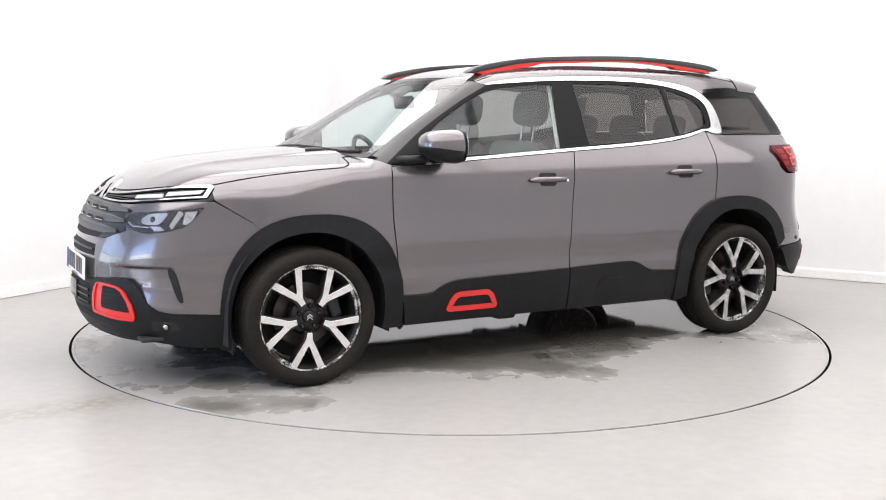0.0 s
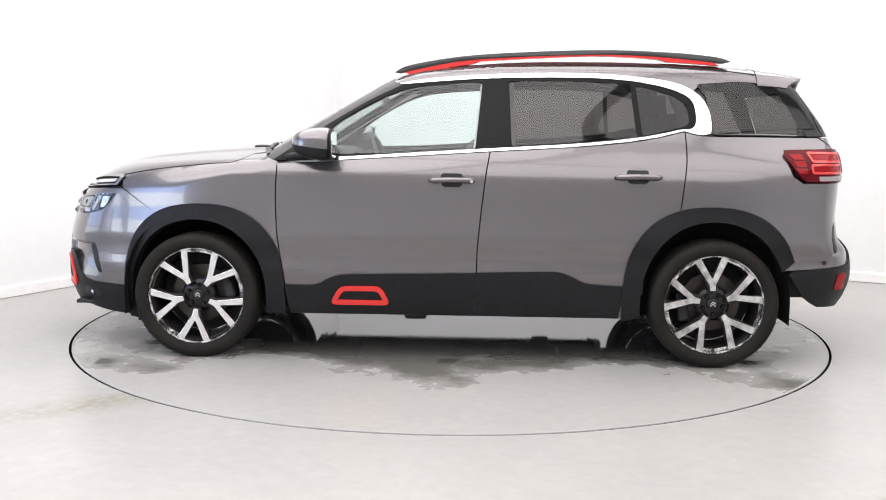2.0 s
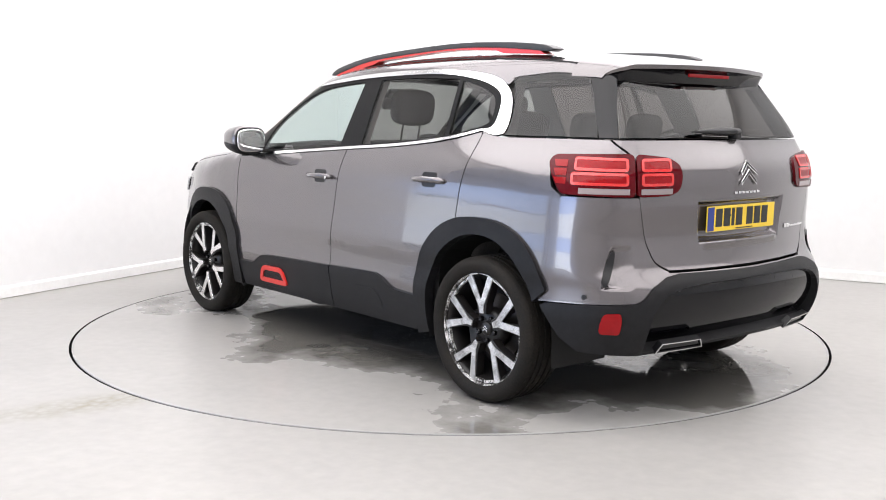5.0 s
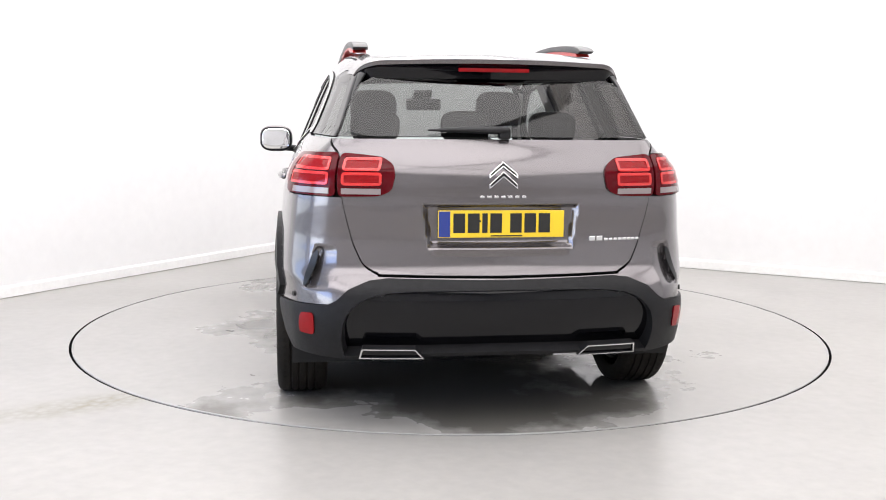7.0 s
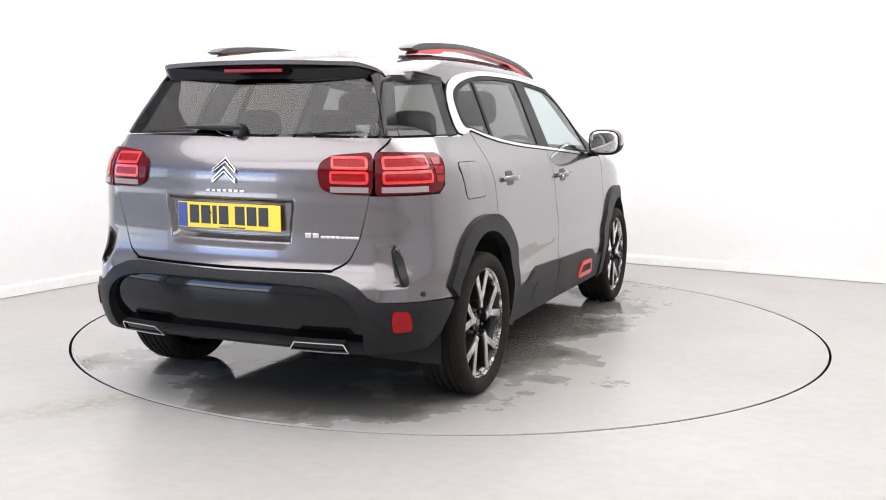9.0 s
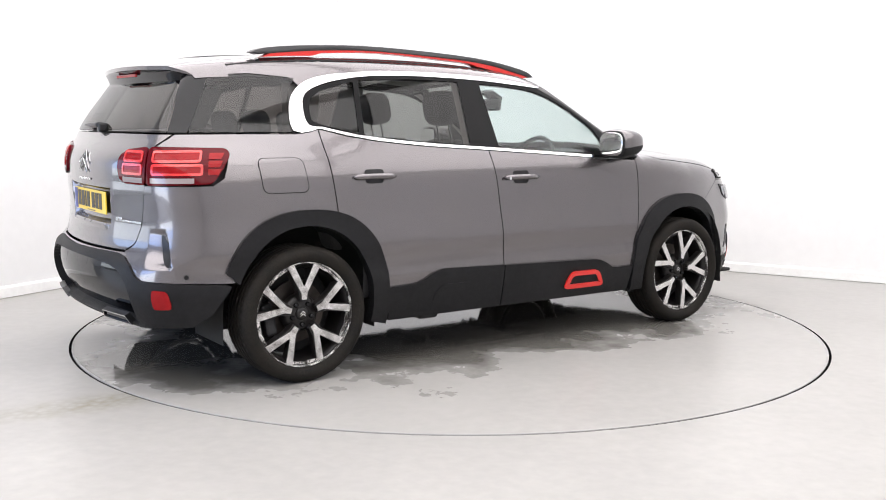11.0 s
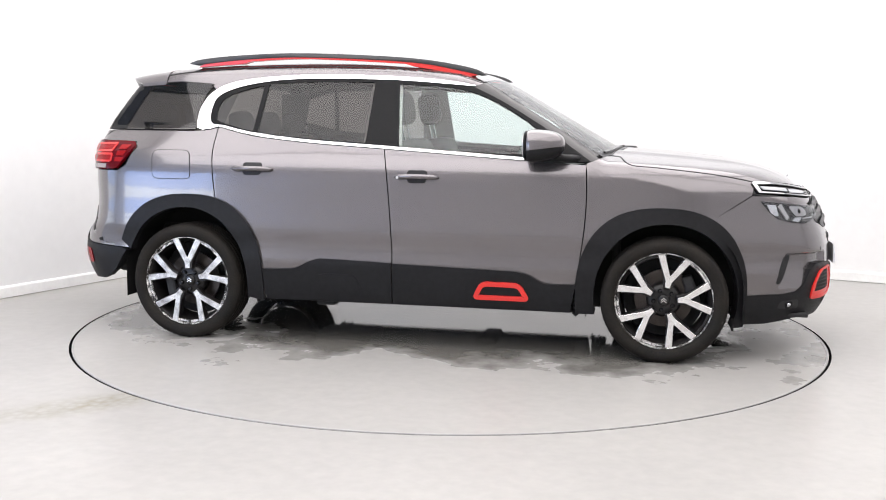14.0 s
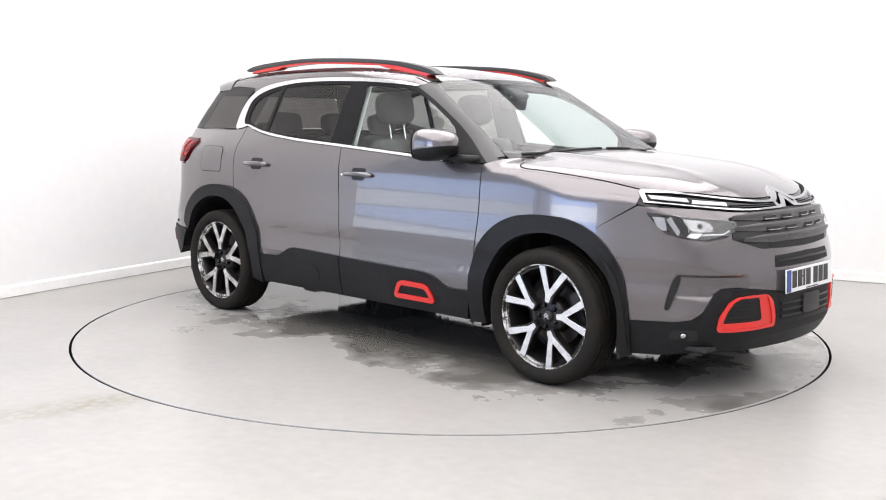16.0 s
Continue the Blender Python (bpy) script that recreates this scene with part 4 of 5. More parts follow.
# three ribs between the lamps; dark base and flat slots paint the creases' shade
RIB = material("grey_grille_plastic", (0.050, 0.048, 0.050), 0.34, vary=0.2, scale=6)
grille = shell("grille", mir([(31, 0.842), (20, 0.866), (0, 0.872)]) + [(-31, 0.748), (-21, 0.70), (0, 0.694), (21, 0.70), (31, 0.748)], "nose", SATIN_BLACK, front_bumper, off=0.003, depth=0, step=0.04, label="grille with three grey ribs, its creases and slots painted dark")
for z, w, rows in ((0.848, 30.5, 2), (0.801, 30.5, 2), (0.752, 28.0, 1)):
    shell("rib", mir([(w, z - 0.004), (w * 0.7, z + 0.008), (0, z + 0.011)]) + [(-w, z - 0.018), (-w * 0.7, z - 0.026), (0, z - 0.026), (w * 0.7, z - 0.026), (w, z - 0.018)], "nose", RIB, grille, off=0.008, depth=0.006, step=0.03, rim=RIB,
          lift=lambda a, v, z=z: 0.010 * np.exp(-((v - z + 0.004) / 0.011) ** 2))
    for s in (1, -1):
        for a in (6.0, 15.0) if rows == 2 else ():
            shell("rib_slot", flip([(a - 3.4, z - 0.011), (a + 3.4, z - 0.011), (a + 2.8, z - 0.025), (a - 2.8, z - 0.025)], s), "nose", BLACK, grille, off=0.0145, depth=0, step=0.05)
            shell("slot_lip", flip([(a - 2.9, z - 0.0235), (a + 2.9, z - 0.0235), (a + 2.7, z - 0.0268), (a - 2.7, z - 0.0268)], s), "nose", NOSE_CHROME, grille, off=0.016, depth=0.004, step=0.05)
shell("rib_mouth", mir([(20, 0.722), (0, 0.724)]) + [(-17.5, 0.700), (0, 0.696), (17.5, 0.700)], "nose", BLACK, grille, off=0.005, depth=0, step=0.04)
HEAD_DARK = material("lamp_housing", (0.022, 0.022, 0.024), 0.25, 0.2, vary=0.3, scale=12)
REFLECT = material("lamp_reflector", (0.62, 0.63, 0.65), 0.2, 1.0, vary=0.35, scale=30)
BOWL = material("lamp_bowl", (0.40, 0.40, 0.41), 0.3, 0.9, vary=0.3, scale=14)
FIN = material("lamp_fin", (0.30, 0.30, 0.31), 0.4, vary=0.15, scale=12)
DRL = material("day_light_guide", (0.42, 0.43, 0.45), 0.25, coat=0.5)
LENS = glass_material("lamp_glass", (0.94, 0.95, 0.96))
HEAD = [(54.5, 0.865), (44.3, 0.849), (33, 0.832), (29.6, 0.823), (30.6, 0.782), (32.2, 0.760), (38.2, 0.742), (43.6, 0.750), (49, 0.772), (51.8, 0.811)]
STRIP = [(56.6, 0.950), (55.5, 0.961), (49.2, 0.956), (41, 0.942), (26.7, 0.918), (15, 0.905), (7, 0.904)]
STRIP_LOW = [(55.0, 0.907), (46.9, 0.898), (36.2, 0.881), (28.5, 0.870), (19.3, 0.865), (5, 0.867)]
IN_TOP = [(55.0, 0.947), (46.6, 0.9435), (35.2, 0.9245), (27.1, 0.9105), (15.6, 0.896), (8, 0.895)]
IN_LOW = [(53.9, 0.913), (42.7, 0.8965), (28.4, 0.877), (19.3, 0.8715), (8, 0.8755)]
BONNET_TIP = [(57, 0.962), (41, 0.952), (26, 0.930), (15, 0.919), (0, 0.925)]
shell("nose_backing", mir(BONNET_TIP) + [(-57, 0.89), (-41, 0.87), (0, 0.86), (41, 0.87), (57, 0.89)], "nose", GLOSS_BLACK, front_bumper, off=-0.004, depth=0, step=0.05)


def smooth_loop(pts, r, s):
    """Corners rounded in the skin's own scale."""
    return [(u * 57.3, v) for u, v in rounded([(u / 57.3, v) for u, v in flip(pts, s)], r, 4)]


for s in (1, -1):
    head = shell("headlamp", smooth_loop(HEAD, 0.008, s), "nose", HEAD_DARK, car, off=0.003, depth=0.01, step=0.03, label="clear headlamp with bright reflectors")
    shell("reflector", smooth_loop([(52.6, 0.848), (49.4, 0.843), (48.7, 0.787), (49.9, 0.786), (51.4, 0.806)], 0.005, s), "nose", REFLECT, head, off=0.006, depth=0.003, step=0.02)
    shell("fin", flip([(48.9, 0.835), (47.7, 0.848), (45.3, 0.780), (46.0, 0.763)], s), "nose", FIN, head, off=0.011, depth=0.008, step=0.03, rim=FIN)
    shell("fin", flip([(47.6, 0.848), (45.6, 0.840), (43.3, 0.789), (45.2, 0.780)], s), "nose", HEAD_DARK, head, off=0.009, depth=0.006, step=0.03)
    bowl = shell("bowl", smooth_loop([(45.0, 0.838), (38.9, 0.830), (36.4, 0.806), (36.9, 0.782), (42.3, 0.780)], 0.022, s), "nose", BOWL, head, off=0.006, depth=0.003, step=0.02)
    shell("reflector", smooth_loop([(42.8, 0.775), (39.5, 0.776), (41.2, 0.752), (44.0, 0.758)], 0.004, s), "nose", REFLECT, head, off=0.007, depth=0.003, step=0.02)
    shell("chrome_line", flip([(39.4, 0.772), (34, 0.773), (31.6, 0.792), (31.9, 0.784), (33.8, 0.768), (39.4, 0.767)], s), "nose", REFLECT, head, off=0.006, depth=0.003, step=0.03)
    p = lay([(40.2 * s, 0.807)], "nose")[0]
    n = Vector(skin_normal(p[None])[0])
    bm = bmesh.new()
    bmesh.ops.create_uvsphere(bm, u_segments=20, v_segments=10, radius=0.021, matrix=Matrix.Translation(Vector(p) - 0.010 * n))
    part("projector", bm, GLOSS_BLACK, head, smooth=True)
    shell("lamp_cover", smooth_loop(HEAD, 0.008, s), "nose", LENS, head, off=0.016, depth=0.0, step=0.03)
    # the slim day-light strip above, chrome edged, running to the badge
    ring = flip(line(STRIP, 3) + line(STRIP_LOW, 3)[::-1], s)
    hole = flip(line(IN_TOP, 3) + line(IN_LOW, 3)[::-1], s)
    strip = shell("light_strip", ring, "nose", NOSE_CHROME, front_bumper, off=0.010, depth=0.012, holes=(hole,), step=0.05, label="chrome edged day-light strip")
    shell("backing", hole, "nose", GLOSS_BLACK, strip, off=0.002, depth=0, step=0.05)
    shell("light_guide", flip([(54.0, 0.938), (43.0, 0.9235), (42.5, 0.908), (53.0, 0.922)], s), "nose", DRL, strip, off=0.009, depth=0.006, step=0.04, rim=DRL)
    shell("light_guide", flip([(41.4, 0.917), (30.4, 0.902), (30.5, 0.889), (41.8, 0.901)], s), "nose", DRL, strip, off=0.009, depth=0.006, step=0.04, rim=DRL)
    for k in range(2):
        shell("blade", flip([(29.5, 0.893 - 0.009 * k), (8, 0.888 - 0.007 * k), (8, 0.8855 - 0.007 * k), (29.5, 0.890 - 0.009 * k)], s), "nose", SATIN_BLACK, strip, off=0.009, depth=0.006, step=0.05)
    fog = smooth_loop([(35.6, 0.352), (35.1, 0.406), (32.7, 0.470), (30.4, 0.491), (26.0, 0.497), (20.5, 0.495), (18.6, 0.463), (17.5, 0.385), (17.6, 0.344), (30.5, 0.334), (35.2, 0.334)], 0.014, s)
    mouth = smooth_loop([(34.5, 0.366), (33.5, 0.426), (31.6, 0.468), (29.5, 0.486), (24.1, 0.489), (20.6, 0.486), (19.4, 0.427), (18.6, 0.358), (22.5, 0.351), (30.7, 0.348), (34.4, 0.348)], 0.012, s)
    hole = smooth_loop([(34.1, 0.372), (33.1, 0.424), (31.4, 0.466), (29.5, 0.482), (23.6, 0.484), (22.6, 0.389), (22.9, 0.378), (30.8, 0.373)], 0.008, s)
    ringo = shell("fog_frame", fog, "nose", RED, front_bumper, off=0.012, depth=0.03, holes=(mouth,), step=0.03, label="bright red air-intake frame", rim=RED)
    shell("funnel", mouth, "nose", RED, ringo, off=0.0065, depth=0.012, holes=(hole,), step=0.03, rim=RED)
    shell("grid", hole, "nose", BLACK, ringo, off=0.0035, depth=0, step=0.04)
    for k in range(5):
        z = 0.388 + 0.019 * k
        shell("slat", flip([(33.2 - 0.4 * k, z + 0.006), (23.2, z + 0.006), (23.2, z), (33.4 - 0.4 * k, z)], s), "nose", PLASTIC, ringo, off=0.0065, depth=0.003, step=0.05)
    shell("side_vent", rounded(flip([(49.0, 0.423), (48.4, 0.49), (46.9, 0.570), (45.4, 0.588), (44.8, 0.572), (46.9, 0.47), (47.6, 0.428)], s), 0.7, 3), "nose", SATIN_BLACK, front_bumper, off=0.002, depth=0.004, step=0.03)
    p = lay([(43.6 * s, 0.311)], "nose")[0]
    n = Vector(skin_normal(p[None])[0])
    bm = revolve([(0.0, 0.002), (0.014, 0.004), (0.022, 0.008), (0.026, -0.004)], 20)
    shell("fog_recess", rounded(flip([(47.5, 0.292), (46.5, 0.335), (40.2, 0.34), (39.8, 0.288)], s), 0.9, 3), "nose", SATIN_BLACK, front_bumper, off=0.003, depth=0, step=0.03)
    fog_lamp = put(part("fog_lamp", bm, GLOSS_BLACK, front_bumper, "round fog lamp in a dark recess", smooth=True), Matrix.Translation(Vector(p)) @ n.to_track_quat("Y", "Z").to_matrix().to_4x4())
    part("bulb", revolve([(0.0, 0.011), (0.007, 0.010), (0.012, 0.006)], 16), REFLECT, fog_lamp, smooth=True)


# ---- wheels ----
RIM_FACE = material("machined_alloy", (0.86, 0.86, 0.86), 0.25, 0.85, vary=0.12, scale=25, dirt=(0.62, 0.60, 0.58))
RIM_DARK = material("black_alloy", (0.007, 0.007, 0.0075), 0.33, vary=0.4, scale=20, dirt=(0.014, 0.012, 0.011), spec=0.35)
SCUFF = material("kerbed_alloy", (0.72, 0.71, 0.69), 0.5, 0.6, vary=0.3, scale=16, dirt=(0.03, 0.027, 0.025), bump=0.8, bump_scale=120)
for node in SCUFF.node_tree.nodes:
    if node.bl_idname == "ShaderNodeValToRGB":
        # bare metal only where the black coat has been scraped off
        node.color_ramp.elements[0].position, node.color_ramp.elements[1].position = 0.485, 0.53
STEEL = material("brake_steel", (0.08, 0.07, 0.065), 0.45, 1.0, vary=0.3, scale=14)
TYRE_R = 0.3345
RIM_WORN = material("scraped_alloy", (0.82, 0.81, 0.80), 0.34, 0.75, vary=0.15, scale=20, dirt=(0.16, 0.15, 0.14), bump=0.5, bump_scale=90)


def polar(pts):
    return [(r * math.cos(radians(a)), r * math.sin(radians(a))) for a, r in pts]


def wheel(at, s, spin):
    """A tyre on a five-spoke rim; its outside faces s along y."""
    hub = new("wheel")
    hub.parent = car
    hub.matrix_basis = pose(*at) @ (pose(0, 0, 0) if s > 0 else pose(0, 0, 0, 0, 0, 180))
    prof = [(0.255, 0.085), (0.261, 0.098), (0.272, 0.108), (0.294, 0.113), (0.311, 0.110), (0.324, 0.100), (0.331, 0.086)]
    tread = []
    for y in (0.052, 0.019, -0.019, -0.052):
        tread += [(TYRE_R, y + 0.006), (TYRE_R - 0.007, y + 0.004), (TYRE_R - 0.007, y - 0.004), (TYRE_R, y - 0.006)]
    full = prof + tread + [(r, -y) for r, y in prof[::-1]]
    part("tyre", revolve(full, 72), RUBBER, hub, "black rubber tyre", smooth=True, angle=35)
    # shallow blocks across the tread's shoulders
    bm = bmesh.new()
    for k in range(60):
        for side in (1, -1):
            b = box(0.016, 0.026, 0.004, 0.0, (0, side * 0.070, 0.331))
            moved(b, pose(0, 0, 0, 0, k * 6.0 + 1.5 * side, 0))
            me = bpy.data.meshes.new("block")
            b.to_mesh(me)
            b.free()
            bm.from_mesh(me)
            bpy.data.meshes.remove(me)
    tagged(part("tread_pattern", bm, RUBBER, hub), kind="stuff")
    part("lip", revolve([(0.250, 0.076), (0.2515, 0.087), (0.255, 0.091), (0.2585, 0.089), (0.259, 0.083)], 64), SCUFF, hub, "kerb-scuffed bright rim edge", smooth=True)
    part("barrel", revolve([(0.246, 0.078), (0.232, 0.060), (0.225, 0.02), (0.222, -0.09)], 64), RIM_DARK, hub, smooth=True)
    part("brake_disc", join(revolve([(0.07, -0.020), (0.155, -0.020), (0.155, -0.040), (0.07, -0.040)], 48), revolve([(0.0, 0.0), (0.075, 0.0), (0.08, -0.02)], 32)), STEEL, hub, smooth=True, angle=40)
    part("caliper", moved(box(0.16, 0.07, 0.06, 0.015, (0, -0.025, 0.15)), pose(0, 0, 0, 0, -70 if at[0] > 0 else 100, 0)), INTERIOR, hub)
    part("back_plate", disc(0.215, (0, -0.075, 0), 40, 0.004), BLACK, hub)
    part("hub_cap", revolve([(0.0, 0.062), (0.022, 0.062), (0.03, 0.058), (0.034, 0.048), (0.075, 0.045), (0.092, 0.030), (0.094, 0.0)], 40), RIM_DARK, hub, smooth=True, angle=50)
    for k in range(5):
        a = spin + 72 * k
        # Y spoke: dark web with a machined face
        for arm in (1, -1):
            web = polar([(a + arm * 1, 0.070), (a + arm * 19, 0.072), (a + arm * 15, 0.120), (a + arm * 21, 0.247), (a + arm * 10.5, 0.248), (a + arm * 3.5, 0.125), (a - arm * 0.2, 0.112)])
            part("spoke_web", prism(web, 0.030, 0.0765, 0.003), RIM_DARK, hub)
        face = polar([(a - 10, 0.074), (a + 10, 0.074), (a + 9.0, 0.108), (a + 20.6, 0.250), (a + 12.4, 0.252), (a + 1.0, 0.140), (a - 1.0, 0.140), (a - 12.4, 0.252), (a - 20.6, 0.250), (a - 9.0, 0.108)])
        part("spoke", prism(face, 0.074, 0.0815, 0.0015), RIM_WORN if at[0] < 0 else RIM_FACE, hub, "bright machined spoke face")
        part("bridge", prism(polar([(a + 20, 0.236), (a + 20, 0.249), (a + 36, 0.249), (a + 52, 0.249), (a + 52, 0.236), (a + 36, 0.236)]), 0.05, 0.0775, 0.002), SCUFF if at[0] < 0 or k in (0, 2, 3) else RIM_DARK, hub)
        b = a + 36
        part("lug_nut", moved(revolve([(0.0, 0.064), (0.008, 0.064), (0.0115, 0.060), (0.0125, 0.04)], 10), pose(0.054 * math.cos(radians(b)), 0, 0.054 * math.sin(radians(b)))), GLOSS_BLACK, hub)
    for z in (0.006, -0.006):
        part("chevron", prism([(-0.014, z - 0.008), (0, z + 0.004), (0.014, z - 0.008), (0.014, z - 0.003), (0, z + 0.009), (-0.014, z - 0.003)], 0.061, 0.064), CHROME, hub)
    return hub


wheel((1.363, 0.782, 0.332), 1, -85)
wheel((-1.362, 0.800, 0.332), 1, 85)
wheel((1.352, -0.775, 0.332), -1, 102)
wheel((-1.356, -0.797, 0.332), -1, 90)

# dark wheel housings, floor pan and running gear
for x in (1.352, -1.352):
    for s in (1, -1):
        bm = bmesh.new()
        rows = []
        for y in (0.50, 0.845):
            rows.append([bm.verts.new((px, s * y, pz)) for px, pz in [(x + 0.41, 0.22)] + arch(x, 0.345, 0.41, 0.43, 2.2, 0, 180, 20) + [(x - 0.41, 0.22)]])
        for i in range(len(rows[0]) - 1):
            bm.faces.new((rows[0][i], rows[0][i + 1], rows[1][i + 1], rows[1][i]))
        bm.faces.new(rows[0])
        part("wheel_housing", bm, BLACK, car)
UNDER = material("underbody", (0.015, 0.015, 0.015), 0.8, vary=0.4, scale=8)
part("floor_pan", join(box(1.80, 1.50, 0.05, 0.02, (-0.02, 0, 0.275)), box(0.8, 0.96, 0.10, 0.03, (1.38, 0, 0.26)), box(0.8, 0.96, 0.12, 0.03, (-1.38, 0, 0.30))), UNDER, car)
for k, (x, y, w, h) in enumerate(((0.55, 0.30, 0.5, 0.05), (-0.3, -0.25, 0.7, 0.06), (-0.75, 0.35, 0.4, 0.08), (0.8, -0.35, 0.3, 0.07), (0.2, 0.6, 0.12, 0.05), (-0.55, -0.6, 0.12, 0.05))):
    part("underbody_cover", box(w, 0.34, h, 0.015, (x, y, 0.245 - h * 0.3)), UNDER, car)
part("exhaust_pipe", tube([(1.0, 0.05, 0.24), (0.2, 0.0, 0.225), (-0.8, 0.08, 0.225), (-1.3, 0.3, 0.30), (-1.8, 0.35, 0.33)], 0.03, 10), STEEL, car, smooth=True)
part("front_undertray", box(0.42, 1.30, 0.02, 0.005, (1.90, 0, 0.25)), UNDER, car)
part("rear_silencer", box(0.30, 0.95, 0.14, 0.05, (-1.92, 0, 0.37)), UNDER, car)
for s in (1, -1):
    part("axle_arm", tube([(1.36, s * 0.72, 0.30), (1.30, s * 0.3, 0.27)], 0.03), UNDER, car)
    part("axle_arm", tube([(-1.36, s * 0.72, 0.30), (-1.25, s * 0.3, 0.27)], 0.03), UNDER, car)
    part("mud_flap", box(0.012, 0.12, 0.07, 0.004, (1.715, s * 0.70, 0.205)), UNDER, car)


# ---- mirrors, rails, wipers, plates, badges ----
def blob(c, r, n=2.6, us=28, vs=16, cut=None):
    """A squared ball; cut keeps what lies above (+) or below (-) a height."""
    bm = bmesh.new()
    sp = lambda v, e: math.copysign(abs(v) ** e, v)
    e = 2 / n
    rows = []
    for j in range(vs + 1):
        v = -math.pi / 2 + math.pi * j / vs
        rows.append([bm.verts.new((c[0] + r[0] * sp(math.cos(v), e) * sp(math.cos(u), e), c[1] + r[1] * sp(math.cos(v), e) * sp(math.sin(u), e), c[2] + r[2] * sp(math.sin(v), e)))
                     for u in (2 * math.pi * i / us for i in range(us))])
    for p, q in zip(rows, rows[1:]):
        for i in range(us):
            bm.faces.new((p[i], p[(i + 1) % us], q[(i + 1) % us], q[i]))
    bmesh.ops.remove_doubles(bm, verts=bm.verts, dist=1e-5)
    if cut:
        bmesh.ops.bisect_plane(bm, geom=bm.verts[:] + bm.edges[:] + bm.faces[:], plane_co=(0, 0, cut[0]), plane_no=(cut[2] if len(cut) > 2 else 0, 0, 1), clear_outer=cut[1] < 0, clear_inner=cut[1] > 0)
    return bm


MIRROR = material("mirror_glass", (0.9, 0.9, 0.9), 0.02, 1.0)
for s in (1, -1):
    house = blob((0.718, s * 0.945, 1.142), (0.102, 0.108, 0.086), 2.9)
    for v in house.verts:
        # the housing narrows to the front and outwards
        k = (v.co.x - 0.616) / 0.204
        v.co.z = 1.142 + (v.co.z - 1.142) * (1 - 0.34 * k * k) + 0.008 * k
        v.co.y = s * 0.945 + (v.co.y - s * 0.945) * (1 - 0.16 * k * k)
        # and keeps its full size to the back edge
        u = min(0.995, max(0.0, (0.718 - v.co.x) / 0.102))
        full = min(1.9, (1 - u**7) ** (1 / 7) / (1 - u**2.9) ** (1 / 2.9))
        v.co.z, v.co.y = 1.142 + (v.co.z - 1.142) * full, s * 0.945 + (v.co.y - s * 0.945) * full
    upper, lower = house.copy(), house
    bmesh.ops.bisect_plane(upper, geom=upper.verts[:] + upper.edges[:] + upper.faces[:], plane_co=(0.61, 0, 1.118), plane_no=(-0.12, 0, 1), clear_inner=True)
    bmesh.ops.bisect_plane(lower, geom=lower.verts[:] + lower.edges[:] + lower.faces[:], plane_co=(0.61, 0, 1.118), plane_no=(-0.12, 0, 1), clear_outer=True)
    cap = part("mirror", upper, PAINT, car, "body-coloured door mirror", smooth=True, angle=38)
    part("mirror_base", lower, PLASTIC, cap, smooth=True, angle=38)
    part("mirror_rim", moved(blob((0, 0, 0), (0.008, 0.100, 0.078), 3.2, 24, 10), pose(0.6175, s * 0.945, 1.142)), PLASTIC, cap, smooth=True)
    part("mirror_glass", moved(blob((0, 0, 0), (0.004, 0.092, 0.068), 3.2, 24, 10), pose(0.6085, s * 0.945, 1.142)), MIRROR, cap, smooth=True)
    part("mirror_arm", tube([(0.90, s * 0.755, 1.072), (0.83, s * 0.83, 1.074), (0.76, s * 0.90, 1.082)], [0.045, 0.04, 0.035], 12, flat=0.55), PLASTIC, cap, smooth=True)
    # roof rail: black bar over a red inlay
    top = line([(0.335, 1.527), (0.236, 1.570), (-0.11, 1.623), (-0.72, 1.652), (-1.115, 1.643), (-1.38, 1.620), (-1.470, 1.594)], 4)
    low = line([(0.30, 1.523), (0.20, 1.546), (-0.10, 1.597), (-0.72, 1.627), (-1.10, 1.616), (-1.43, 1.584)], 4)
    red = line([(0.240, 1.518), (0.08, 1.548), (-0.08, 1.573)], 3) + line([(-0.14, 1.590), (-0.72, 1.619), (-1.08, 1.605)], 4) + line([(-1.13, 1.590), (-1.28, 1.582), (-1.41, 1.572)], 3)
    y0, y1 = s * 0.492, s * 0.562
    rail = part("roof_rail", prism(top + low[::-1], y0, y1, 0.004), RAIL, car, "black roof rail with red inlay", smooth=True, angle=35)
    part("inlay", prism(low[1:-1] + red[::-1], y0 + s * 0.006, y1 - s * 0.004, 0.0), RED, rail, "red rail inlay")
    # roof gutter line beside the rail
    shell("roof_strip", [(x, s * 0.585 - s * 0.03 * max(0, (-x - 0.6)) ** 2) for x in np.linspace(0.2, -1.6, 14)] + [(x, s * 0.578 - s * 0.03 * max(0, (-x - 0.6)) ** 2) for x in np.linspace(-1.6, 0.2, 14)], "top", BLACK, car, off=0.0006, depth=0)

